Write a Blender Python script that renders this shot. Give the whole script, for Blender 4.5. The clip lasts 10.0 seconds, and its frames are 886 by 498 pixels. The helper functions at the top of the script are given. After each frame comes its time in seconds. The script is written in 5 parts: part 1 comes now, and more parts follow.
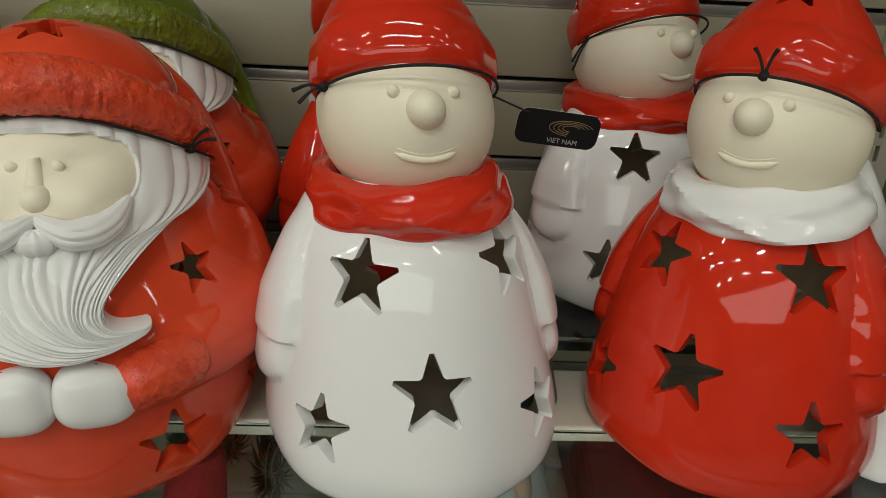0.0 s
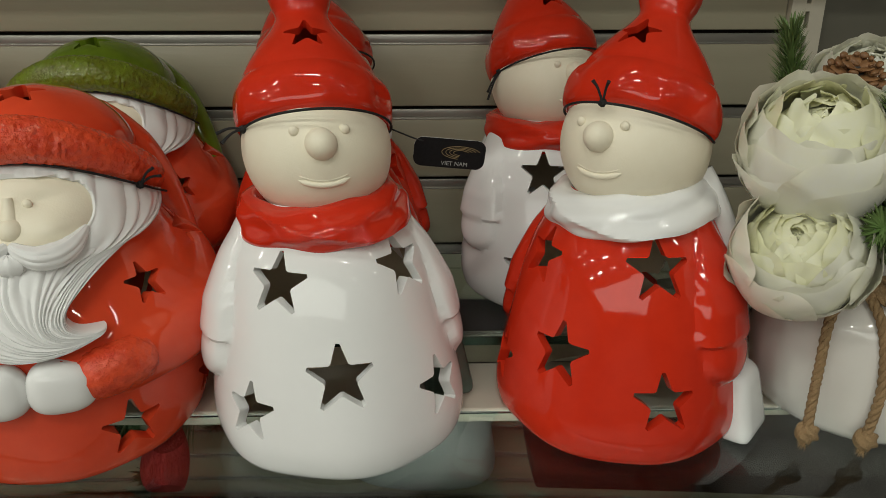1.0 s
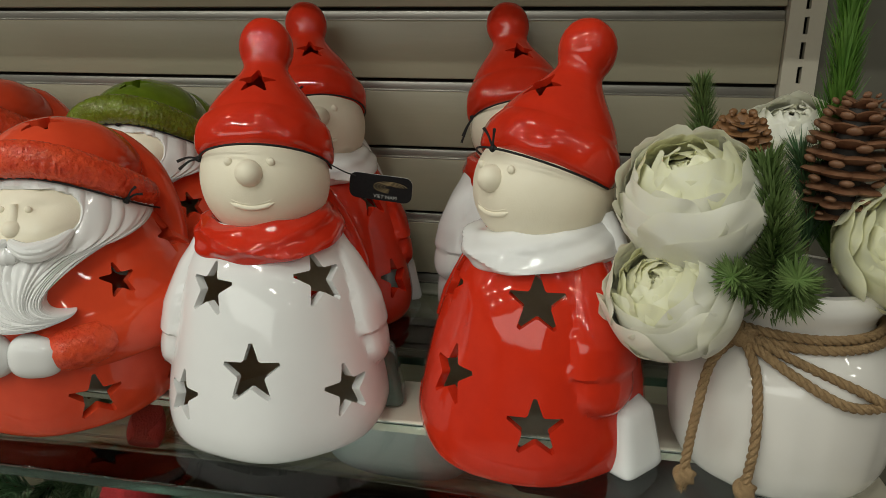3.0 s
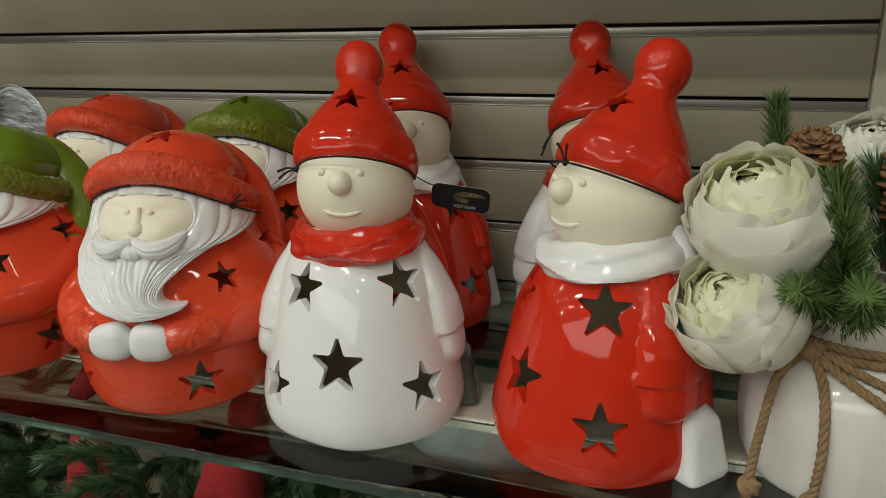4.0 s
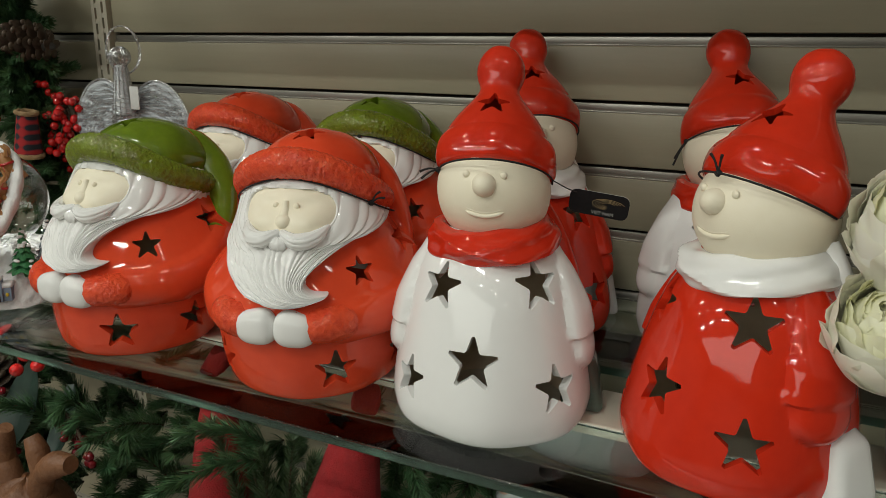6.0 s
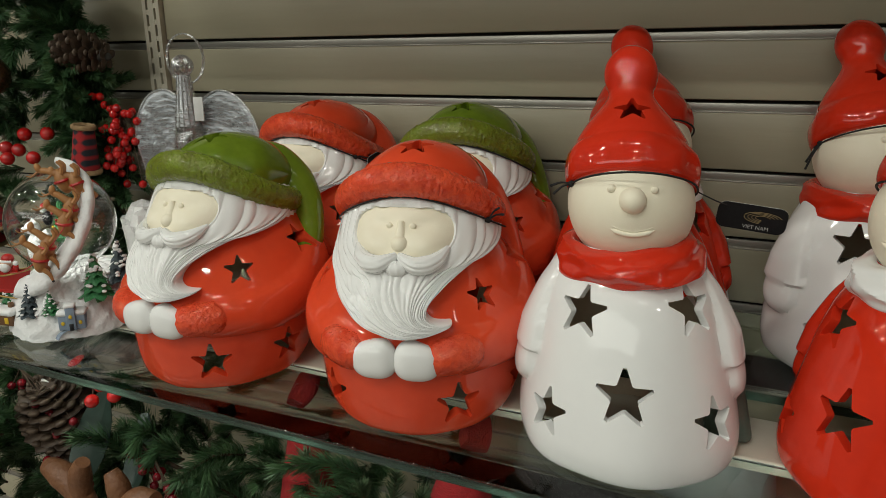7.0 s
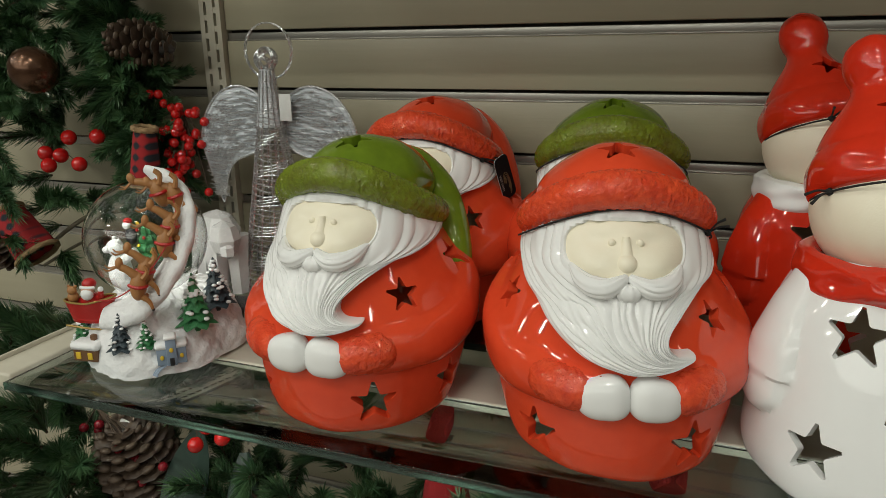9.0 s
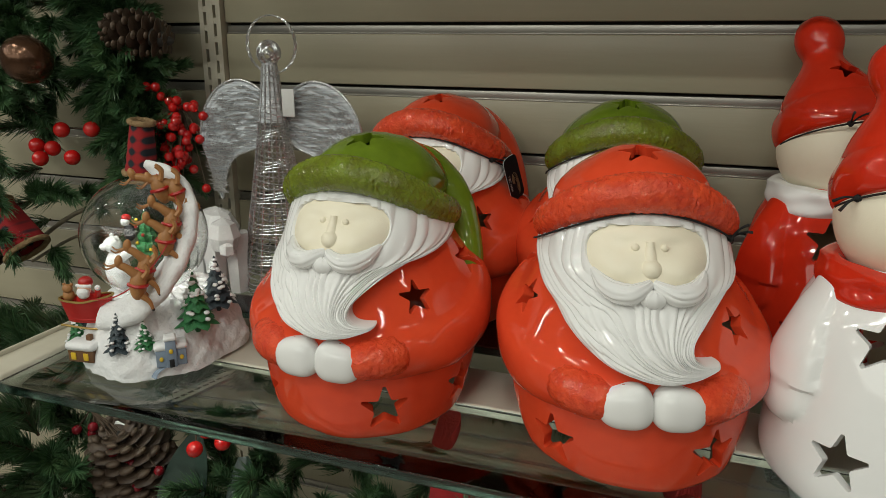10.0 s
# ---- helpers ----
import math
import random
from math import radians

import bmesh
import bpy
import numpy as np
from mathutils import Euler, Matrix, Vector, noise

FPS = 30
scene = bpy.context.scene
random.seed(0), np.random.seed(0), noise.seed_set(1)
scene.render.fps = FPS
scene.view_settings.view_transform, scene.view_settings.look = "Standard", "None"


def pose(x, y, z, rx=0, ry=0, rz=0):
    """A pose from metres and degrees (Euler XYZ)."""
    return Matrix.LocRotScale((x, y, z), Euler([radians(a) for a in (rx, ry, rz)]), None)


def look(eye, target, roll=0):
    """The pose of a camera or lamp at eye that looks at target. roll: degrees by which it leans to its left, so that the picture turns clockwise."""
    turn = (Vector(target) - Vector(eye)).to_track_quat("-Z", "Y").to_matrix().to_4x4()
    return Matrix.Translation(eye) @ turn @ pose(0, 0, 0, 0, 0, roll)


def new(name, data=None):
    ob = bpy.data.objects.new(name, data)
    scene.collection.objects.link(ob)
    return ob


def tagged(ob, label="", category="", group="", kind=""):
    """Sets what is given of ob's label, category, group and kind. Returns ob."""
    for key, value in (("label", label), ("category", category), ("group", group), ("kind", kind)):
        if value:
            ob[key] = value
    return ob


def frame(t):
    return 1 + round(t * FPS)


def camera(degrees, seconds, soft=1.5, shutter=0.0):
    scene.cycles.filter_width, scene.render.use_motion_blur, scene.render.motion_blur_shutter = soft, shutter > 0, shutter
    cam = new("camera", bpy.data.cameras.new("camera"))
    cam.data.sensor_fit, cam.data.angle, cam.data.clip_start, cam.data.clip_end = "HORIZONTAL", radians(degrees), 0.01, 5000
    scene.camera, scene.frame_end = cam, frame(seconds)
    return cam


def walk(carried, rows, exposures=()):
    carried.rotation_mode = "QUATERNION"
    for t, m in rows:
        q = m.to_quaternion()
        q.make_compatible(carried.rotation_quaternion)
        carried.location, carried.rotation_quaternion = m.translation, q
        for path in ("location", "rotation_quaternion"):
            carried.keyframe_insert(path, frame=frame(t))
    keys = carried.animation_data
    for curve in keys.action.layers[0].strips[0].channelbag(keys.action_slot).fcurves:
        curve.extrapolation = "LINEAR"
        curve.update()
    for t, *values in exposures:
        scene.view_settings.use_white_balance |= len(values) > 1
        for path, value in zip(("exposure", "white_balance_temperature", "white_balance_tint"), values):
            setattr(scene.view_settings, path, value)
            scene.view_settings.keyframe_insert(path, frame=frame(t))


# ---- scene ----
cam = camera(64.7, 10.0, soft=0.75)
PATH = [
    (0, (0.164, -0.659, 1.435), (0.257, 1.203, 0.713), 3.0),
    (0.5, (0.201, -0.707, 1.445), (0.246, 1.171, 0.76), 1.1),
    (1, (0.233, -0.734, 1.455), (0.272, 1.151, 0.789), -0.1),
    (1.5, (0.28, -0.749, 1.462), (0.275, 1.148, 0.827), -0.8),
    (2, (0.327, -0.755, 1.463), (0.227, 1.146, 0.851), 0.3),
    (3.5, (0.408, -0.792, 1.466), (-0.071, 1.074, 0.926), -0.1),
    (4, (0.412, -0.805, 1.471), (-0.187, 1.026, 0.937), -0.2),
    (4.5, (0.416, -0.81, 1.476), (-0.243, 1.004, 0.951), 0.3),
    (5, (0.411, -0.814, 1.474), (-0.291, 0.984, 0.953), 0.4),
    (5.2, (0.407, -0.817, 1.475), (-0.308, 0.975, 0.946), 0.3),
    (6.3, (0.341, -0.835, 1.471), (-0.48, 0.911, 0.946), 0.9),
    (6.5, (0.32, -0.832, 1.473), (-0.511, 0.909, 0.944), 0.6),
    (7, (0.254, -0.825, 1.479), (-0.561, 0.92, 0.941), -0.6),
    (7.5, (0.184, -0.818, 1.481), (-0.585, 0.944, 0.932), -1.4),
    (8, (0.118, -0.82, 1.482), (-0.616, 0.954, 0.922), -2.2),
    (8.5, (0.069, -0.825, 1.48), (-0.645, 0.958, 0.924), -1.9),
    (9, (0.035, -0.827, 1.479), (-0.644, 0.97, 0.922), -0.7),
    (9.5, (0.017, -0.824, 1.478), (-0.636, 0.982, 0.92), 0.1),
    (10, (0.006, -0.821, 1.478), (-0.627, 0.991, 0.915), 0.4),
]
walk(cam, [(t, look(eye, target, roll)) for t, eye, target, roll in PATH], [(0.0, -0.12), (2.0, 0.0), (10.0, 0.0)])

SHELF = 1.170      # top of the front glass
BACK = 1.192       # top of the rear glass, a step higher
PITCH = 0.075      # spacing of the wall's grooves


# ---- world, lamps ----
world = bpy.data.worlds.new("store_air")
scene.world = world
world.use_nodes = True
world.node_tree.nodes["Background"].inputs[0].default_value = (0.9, 0.95, 1.0, 1)
world.node_tree.nodes["Background"].inputs[1].default_value = 0.05


def area_lamp(x, y, z, w, d, power):
    data = bpy.data.lights.new("tube_or_fill_lamp", "AREA")
    data.shape, data.size, data.size_y, data.energy = "RECTANGLE", w, d, power
    data.color = (0.95, 0.97, 0.885)
    ob = new("tube_or_fill_lamp", data)
    ob.matrix_world = pose(x, y, z)
    return ob


# short tubes over the aisle in front of the shelf
for lamp_y, share in ((-0.95, 0.5), (-1.75, 1.0), (-2.8, 1.0)):
    for lamp_x in (-3.3, -2.2, -1.1, 0.0, 1.1, 2.2, 3.3):
        area_lamp(lamp_x, lamp_y, 2.93, 0.42, 0.035, share * (2.0 if lamp_x > 0.5 else 7.6))
# one broad soft fill light added further back, standing for no known fixture
area_lamp(-1.2, -5.3, 2.93, 5.6, 3.2, 122.0)


# ---- materials ----
def nodes_of(m):
    m.use_nodes = True
    n = m.node_tree
    return n, n.nodes["Principled BSDF"]


def material(name, colour, rough=0.5, metal=0.0, second=None, scale=30.0, amount=0.5, bump=0.0, bump_scale=200.0, coat=0.0, stretch=(1, 1, 1), sheen=0.0, spread=0.0):
    """A surface with colour mottling at two sizes, a matching gloss variation and a fine relief."""
    m = bpy.data.materials.new(name)
    n, p = nodes_of(m)
    p.inputs["Metallic"].default_value = metal
    p.inputs["Coat Weight"].default_value = coat
    p.inputs["Coat Roughness"].default_value = 0.03
    p.inputs["Sheen Weight"].default_value = sheen
    tc = n.nodes.new("ShaderNodeTexCoord")
    mp = n.nodes.new("ShaderNodeMapping")
    mp.inputs["Scale"].default_value = stretch
    n.links.new(tc.outputs["Object"], mp.inputs["Vector"])
    big, small = n.nodes.new("ShaderNodeTexNoise"), n.nodes.new("ShaderNodeTexNoise")
    big.inputs["Scale"].default_value, small.inputs["Scale"].default_value = scale, scale * 7.3
    big.inputs["Detail"].default_value = small.inputs["Detail"].default_value = 5
    for t in (big, small):
        n.links.new(mp.outputs[0], t.inputs["Vector"])
    add = n.nodes.new("ShaderNodeMath")
    add.operation = "MULTIPLY_ADD"
    add.inputs[1].default_value = 0.35
    n.links.new(small.outputs["Fac"], add.inputs[0])
    n.links.new(big.outputs["Fac"], add.inputs[2])
    ramp = n.nodes.new("ShaderNodeMapRange")
    ramp.inputs["From Min"].default_value, ramp.inputs["From Max"].default_value = 0.45, 0.9
    ramp.inputs["To Min"].default_value, ramp.inputs["To Max"].default_value = 0.0, amount
    n.links.new(add.outputs[0], ramp.inputs["Value"])
    mix = n.nodes.new("ShaderNodeMix")
    mix.data_type = "RGBA"
    mix.inputs["A"].default_value = (*colour, 1)
    mix.inputs["B"].default_value = (*(second or tuple(c * 0.7 for c in colour)), 1)
    n.links.new(ramp.outputs[0], mix.inputs["Factor"])
    out = mix.outputs["Result"]
    if spread:
        info, hue = n.nodes.new("ShaderNodeObjectInfo"), n.nodes.new("ShaderNodeHueSaturation")
        rnd = n.nodes.new("ShaderNodeMapRange")
        rnd.inputs["To Min"].default_value, rnd.inputs["To Max"].default_value = 1 - spread, 1 + spread
        n.links.new(info.outputs["Random"], rnd.inputs["Value"])
        n.links.new(rnd.outputs[0], hue.inputs["Value"])
        n.links.new(out, hue.inputs["Color"])
        out = hue.outputs[0]
    n.links.new(out, p.inputs["Base Color"])
    rr = n.nodes.new("ShaderNodeMapRange")
    rr.inputs["From Min"].default_value, rr.inputs["From Max"].default_value = 0.3, 0.8
    rr.inputs["To Min"].default_value, rr.inputs["To Max"].default_value = rough * 0.8, min(1, rough * 1.25)
    n.links.new(small.outputs["Fac"], rr.inputs["Value"])
    n.links.new(rr.outputs[0], p.inputs["Roughness"])
    if bump:
        bt, bn = n.nodes.new("ShaderNodeTexNoise"), n.nodes.new("ShaderNodeBump")
        bt.inputs["Scale"].default_value, bt.inputs["Detail"].default_value = bump_scale, 3
        n.links.new(mp.outputs[0], bt.inputs["Vector"])
        bn.inputs["Strength"].default_value, bn.inputs["Distance"].default_value = min(1, bump), 0.002
        n.links.new(bt.outputs["Fac"], bn.inputs["Height"])
        n.links.new(bn.outputs[0], p.inputs["Normal"])
        if coat:
            n.links.new(bn.outputs[0], p.inputs["Coat Normal"])
    return m


def glass(name, tint, rough=0.0, ior=1.5):
    m = bpy.data.materials.new(name)
    _, p = nodes_of(m)
    p.inputs["Base Color"].default_value = (*tint, 1)
    p.inputs["Roughness"].default_value = rough
    p.inputs["IOR"].default_value = ior
    p.inputs["Transmission Weight"].default_value = 1.0
    return m


RED = material("red_glaze", (0.66, 0.034, 0.011), 0.04, second=(0.47, 0.018, 0.007), scale=14, amount=0.6, bump=0.05, bump_scale=60)
ORANGE = material("orange_red_glaze", (0.74, 0.074, 0.025), 0.04, second=(0.58, 0.040, 0.014), scale=14, amount=0.55, bump=0.06, bump_scale=60)
ORANGE_FUR = material("stippled_red_glaze", (0.78, 0.092, 0.030), 0.045, second=(0.58, 0.040, 0.014), scale=120, amount=0.9, bump=0.8, bump_scale=300)
GREEN = material("green_glaze", (0.17, 0.255, 0.018), 0.04, second=(0.085, 0.135, 0.009), scale=16, amount=0.8, bump=0.06, bump_scale=60)
GREEN_FUR = material("stippled_green_glaze", (0.185, 0.255, 0.020), 0.05, second=(0.11, 0.110, 0.015), scale=60, amount=0.85, bump=0.8, bump_scale=300)
WHITE = material("white_glaze", (0.82, 0.82, 0.805), 0.035, second=(0.775, 0.77, 0.76), scale=12, amount=0.6, bump=0.04, bump_scale=60)
BISQUE = material("bare_cream_ceramic", (0.86, 0.80, 0.645), 0.55, second=(0.80, 0.72, 0.54), scale=18, amount=0.55, bump=0.08, bump_scale=700)
CLAY = material("bare_clay_inside", (0.62, 0.52, 0.38), 0.8, second=(0.50, 0.40, 0.28), scale=30, amount=0.6)
DARK_GREEN = material("dark_green_glaze", (0.10, 0.14, 0.115), 0.14, second=(0.05, 0.075, 0.06), scale=40, amount=0.7, bump=0.4, bump_scale=90, coat=0.5)
BLACK_GLAZE = material("black_glaze", (0.012, 0.012, 0.012), 0.15, scale=30, coat=0.4)
CORD = material("black_cord", (0.008, 0.008, 0.008), 0.75, bump=0.5, bump_scale=1500)
CARD = material("black_card", (0.010, 0.009, 0.010), 0.6, scale=60)
CARD.node_tree.nodes["Principled BSDF"].inputs["Specular IOR Level"].default_value = 0.15
CARD_EDGE = material("card_edge", (0.7, 0.7, 0.68), 0.6)
GOLD = material("gold_print", (0.33, 0.24, 0.12), 0.4, metal=0.4)
PRINT = material("pale_print", (0.4, 0.4, 0.38), 0.6)
SLAT = material("cream_laminate", (0.385, 0.35, 0.25), 0.38, second=(0.29, 0.265, 0.185), scale=3.0, amount=0.7, bump=0.06, bump_scale=120, stretch=(0.25, 1, 2.5), spread=0.04)
ALU = material("dull_aluminium", (0.40, 0.385, 0.345), 0.35, metal=0.75, second=(0.27, 0.25, 0.22), scale=8, amount=0.6, stretch=(0.3, 1, 4))
GROOVE = material("dark_groove", (0.05, 0.045, 0.04), 0.7)
STEEL = material("cream_painted_steel", (0.56, 0.52, 0.42), 0.38, second=(0.40, 0.36, 0.27), scale=10, amount=0.5, bump=0.05, bump_scale=300)
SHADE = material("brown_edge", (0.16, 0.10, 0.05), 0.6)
BOARD = material("cream_board", (0.62, 0.585, 0.49), 0.42, second=(0.5, 0.46, 0.37), scale=9, amount=0.5, bump=0.05, bump_scale=200, stretch=(0.4, 1, 1))
GLASS = glass("shelf_glass", (0.80, 0.90, 0.87))
GLASS_EDGE = glass("glass_edge", (0.16, 0.30, 0.27), 0.12)
CLEAR = glass("globe_glass", (0.98, 0.99, 0.985), 0.0, 1.45)


# ---- mesh building ----
class Soup:
    """Vertices and faces of one mesh, gathered surface by surface."""

    def __init__(self):
        self.v, self.f, self.m = [], [], []

    def grid(self, fn, nu, nv, slot=0, wrap_u=True, wrap_v=False, flip=False):
        base = len(self.v)
        for j in range(nv):
            for i in range(nu):
                u = i / nu if wrap_u else i / (nu - 1)
                w = j / nv if wrap_v else j / (nv - 1)
                self.v.append(tuple(fn(u, w)))
        for j in range(nv if wrap_v else nv - 1):
            for i in range(nu if wrap_u else nu - 1):
                i2, j2 = (i + 1) % nu, (j + 1) % nv
                q = (base + j * nu + i, base + j * nu + i2, base + j2 * nu + i2, base + j2 * nu + i)
                self.f.append(q[::-1] if flip else q)
                self.m.append(slot)
        return self

    def ball(self, c, r, slot=0, turn=None, nu=28, nv=18, ripple=None):
        turn = turn or Matrix.Identity(3)

        def fn(u, w):
            a, b = 2 * math.pi * u, math.pi * (0.004 + 0.992 * w) - math.pi / 2
            d = Vector((math.cos(b) * math.sin(a), -math.cos(b) * math.cos(a), math.sin(b)))
            k = 1 + (ripple(a, b) if ripple else 0)
            return Vector(c) + turn @ Vector((d.x * r[0] * k, d.y * r[1] * k, d.z * r[2] * k))
        return self.grid(fn, nu, nv, slot)

    def tube(self, pts, radii, slot=0, n=12, flat=1.0, sub=1, twist=None):
        """A round-ended tube through pts; flat squashes it across its second side."""
        pts = [Vector(p) for p in pts]
        if not isinstance(radii, (list, tuple)):
            radii = [radii] * len(pts)
        if sub > 1:
            pts, radii = smooth_line(pts, radii, sub)
        base = len(self.v)
        side = None
        for k, p in enumerate(pts):
            d = (pts[min(k + 1, len(pts) - 1)] - pts[max(k - 1, 0)]).normalized()
            if side is None:
                side = d.orthogonal().normalized()
            side = (side - d * side.dot(d)).normalized()
            up = d.cross(side)
            for i in range(n):
                a = 2 * math.pi * i / n
                rr = radii[k] * (1 + (twist(a, k) if twist else 0))
                self.v.append(tuple(p + side * math.cos(a) * rr + up * math.sin(a) * rr * flat))
        for k in range(len(pts) - 1):
            for i in range(n):
                i2 = (i + 1) % n
                self.f.append((base + k * n + i, base + k * n + i2, base + (k + 1) * n + i2, base + (k + 1) * n + i))
                self.m.append(slot)
        self.f.append(tuple(base + i for i in range(n))[::-1])
        self.f.append(tuple(base + (len(pts) - 1) * n + i for i in range(n)))
        self.m += [slot, slot]
        return self

    def box(self, lo, hi, slot=0, bevel=0.0):
        bm = bmesh.new()
        bmesh.ops.create_cube(bm, size=1)
        for p in bm.verts:
            for k in range(3):
                p.co[k] = (lo[k] + hi[k]) / 2 + p.co[k] * (hi[k] - lo[k])
        if bevel:
            bmesh.ops.bevel(bm, geom=bm.edges[:], offset=bevel, segments=2, profile=0.5, affect="EDGES")
        base = len(self.v)
        bm.verts.index_update()
        self.v += [tuple(p.co) for p in bm.verts]
        for fc in bm.faces:
            self.f.append(tuple(base + p.index for p in fc.verts))
            self.m.append(slot)
        bm.free()
        return self

    def merge(self, mesh, slot_of=lambda poly: 0):
        base = len(self.v)
        self.v += [tuple(p.co) for p in mesh.vertices]
        for poly in mesh.polygons:
            self.f.append(tuple(base + k for k in poly.vertices))
            self.m.append(slot_of(poly))
        return self

    def mesh(self, name, mats, smooth=True, sharp=50):
        me = bpy.data.meshes.new(name)
        me.from_pydata(self.v, [], self.f)
        for mt in mats:
            me.materials.append(mt)
        me.polygons.foreach_set("material_index", self.m)
        me.validate()
        if smooth:
            me.polygons.foreach_set("use_smooth", [True] * len(me.polygons))
            me.set_sharp_from_angle(angle=radians(sharp))
        me.update()
        return me


def smooth_line(pts, radii, sub):
    out, rad = [], []
    n = len(pts)
    for k in range(n - 1):
        p0, p1, p2, p3 = pts[max(k - 1, 0)], pts[k], pts[k + 1], pts[min(k + 2, n - 1)]
        for s in range(sub):
            t = s / sub
            out.append(0.5 * ((2 * p1) + (p2 - p0) * t + (2 * p0 - 5 * p1 + 4 * p2 - p3) * t * t + (3 * p1 - p0 - 3 * p2 + p3) * t ** 3))
            rad.append(radii[k] + (radii[k + 1] - radii[k]) * t)
    return out + [pts[-1]], rad + [radii[-1]]


def part(name, soup, mats, parent, label="", smooth=True, sharp=50, at=None):
    ob = new(name, soup.mesh(name, mats if isinstance(mats, (list, tuple)) else [mats], smooth, sharp))
    ob.parent = parent
    if at is not None:
        ob.matrix_basis = at
    return tagged(ob, label)


def thing(name, at, label, category, group="", kind=""):
    ob = new(name)
    ob.empty_display_size = 0.02
    ob.matrix_basis = at
    return tagged(ob, label, category, group, kind)


def solid(name, soup, mats, label, category, at=None, group="", kind="", smooth=True, sharp=50):
    ob = new(name, soup.mesh(name, mats if isinstance(mats, (list, tuple)) else [mats], smooth, sharp))
    if at is not None:
        ob.matrix_basis = at
    return tagged(ob, label, category, group, kind)


def lerp(table, z):
    """A smooth value between rows of (z, value)."""
    xs, ys = [r[0] for r in table], [r[1] for r in table]
    if z <= xs[0]:
        return ys[0]
    if z >= xs[-1]:
        return ys[-1]
    k = max(i for i in range(len(xs)) if xs[i] <= z)
    t = (z - xs[k]) / (xs[k + 1] - xs[k])
    p0, p1, p2, p3 = ys[max(k - 1, 0)], ys[k], ys[k + 1], ys[min(k + 2, len(ys) - 1)]
    return 0.5 * (2 * p1 + (p2 - p0) * t + (2 * p0 - 5 * p1 + 4 * p2 - p3) * t * t + (3 * p1 - p0 - 3 * p2 + p3) * t ** 3)


def star_prism(soup, origin, outward, size, depth=0.03):
    """A five-pointed prism along outward, with slightly rounded points."""
    out = Vector(outward).normalized()
    side = Vector((0, 0, 1)).cross(out)
    side = side.normalized() if side.length > 1e-4 else Vector((1, 0, 0))
    up = out.cross(side)
    ring = []
    for k in range(5):
        a = math.pi / 2 + k * 2 * math.pi / 5
        for da, rr in ((-0.06, 0.97), (0.06, 0.97), (math.pi / 5 - 0.09, 0.475), (math.pi / 5 + 0.09, 0.475)):
            ring.append((math.cos(a + da) * size * rr, math.sin(a + da) * size * rr))
    base, n = len(soup.v), len(ring)
    for sgn, grow in ((-1, 0.86), (1, 1.18)):
        for x, y in ring:
            soup.v.append(tuple(Vector(origin) + side * x * grow + up * y * grow + out * depth * sgn))
    soup.f.append(tuple(base + i for i in range(n))[::-1])
    soup.f.append(tuple(base + n + i for i in range(n)))
    for i in range(n):
        i2 = (i + 1) % n
        soup.f.append((base + i, base + i2, base + n + i2, base + n + i))
    soup.m += [0] * (n + 2)


def pierced(shell, cutter):
    """The closed shell with the cutter's prisms taken out of it."""
    a, b = new("shell_tmp", shell.mesh("shell_tmp", [RED])), new("cut_tmp", cutter.mesh("cut_tmp", [RED], smooth=False))
    mod = a.modifiers.new("cut", "BOOLEAN")
    mod.object, mod.operation, mod.solver = b, "DIFFERENCE", "EXACT"
    me = bpy.data.meshes.new_from_object(a.evaluated_get(bpy.context.evaluated_depsgraph_get()))
    for o in (a, b):
        bpy.data.objects.remove(o)
    return me


def ring_shell(soup, outline, inner, lean, nu=96, ridges=None):
    """A closed hollow shell turned from outline (z, r) and inner (z, r), leaning by lean(z)."""
    prof = [(z, r) for z, r in outline] + [(z, r) for z, r in reversed(inner)]

    def fn(u, w):
        k = round(w * len(prof)) % len(prof)
        z, r = prof[k]
        a = 2 * math.pi * u
        if ridges and k < len(outline):
            r += ridges(a, z)
        off = lean(z)
        return (off[0] + r * math.sin(a), off[1] - r * math.cos(a), z)
    return soup.grid(fn, nu, len(prof), wrap_v=True)

# ---- setting ----
def slat_wall(name, x0, x1, rows, label):
    root = thing(name, pose(0, 0, 0), label, "wall", kind="structure")
    slat = Soup().box((0, 0, -0.0305), (x1 - x0, 0.014, 0.0305), 0, 0.0012).mesh("slat", [SLAT])
    ins = Soup()
    w = x1 - x0
    ins.box((0, 0.0125, -0.009), (w, 0.016, 0.009), 1)
    ins.box((0, 0.004, -0.0072), (w, 0.0075, 0.0035), 0, 0.0008)
    ins.box((0, 0.001, -0.0072), (w, 0.0045, -0.0050), 0, 0.0006)
    ins = ins.mesh("groove_insert", [ALU, GROOVE])
    for k in rows:
        z = 1.496 - PITCH * k
        a, b = new("slat", slat), new("groove_insert", ins)
        for o, zz in ((a, z - PITCH / 2), (b, z)):
            o.parent = root
            o.matrix_basis = pose(x0, 0, zz)
    return root


slat_wall("wall_north", -0.588, 0.594, range(-6, 18), "cream slatted display wall with dull aluminium grooves")
slat_wall("wall_west", -1.80, -0.624, range(-6, 18), "cream slatted display wall beside the upright")
backing = Soup().box((-5.0, 0.020, 0.0), (5.0, 0.060, 3.0), 0)
solid("wall_back", backing, GROOVE, "dark backing behind the slatted panels", "wall", kind="structure", smooth=False)
side = Soup().box((0.628, 0.002, 0.0), (2.4, 0.018, 2.6), 0, 0.001)
solid("wall_east", side, material("olive_panel", (0.11, 0.103, 0.075), 0.5, second=(0.085, 0.08, 0.056), scale=4, amount=0.5), "plain olive grey panel beside the upright", "wall", kind="structure")


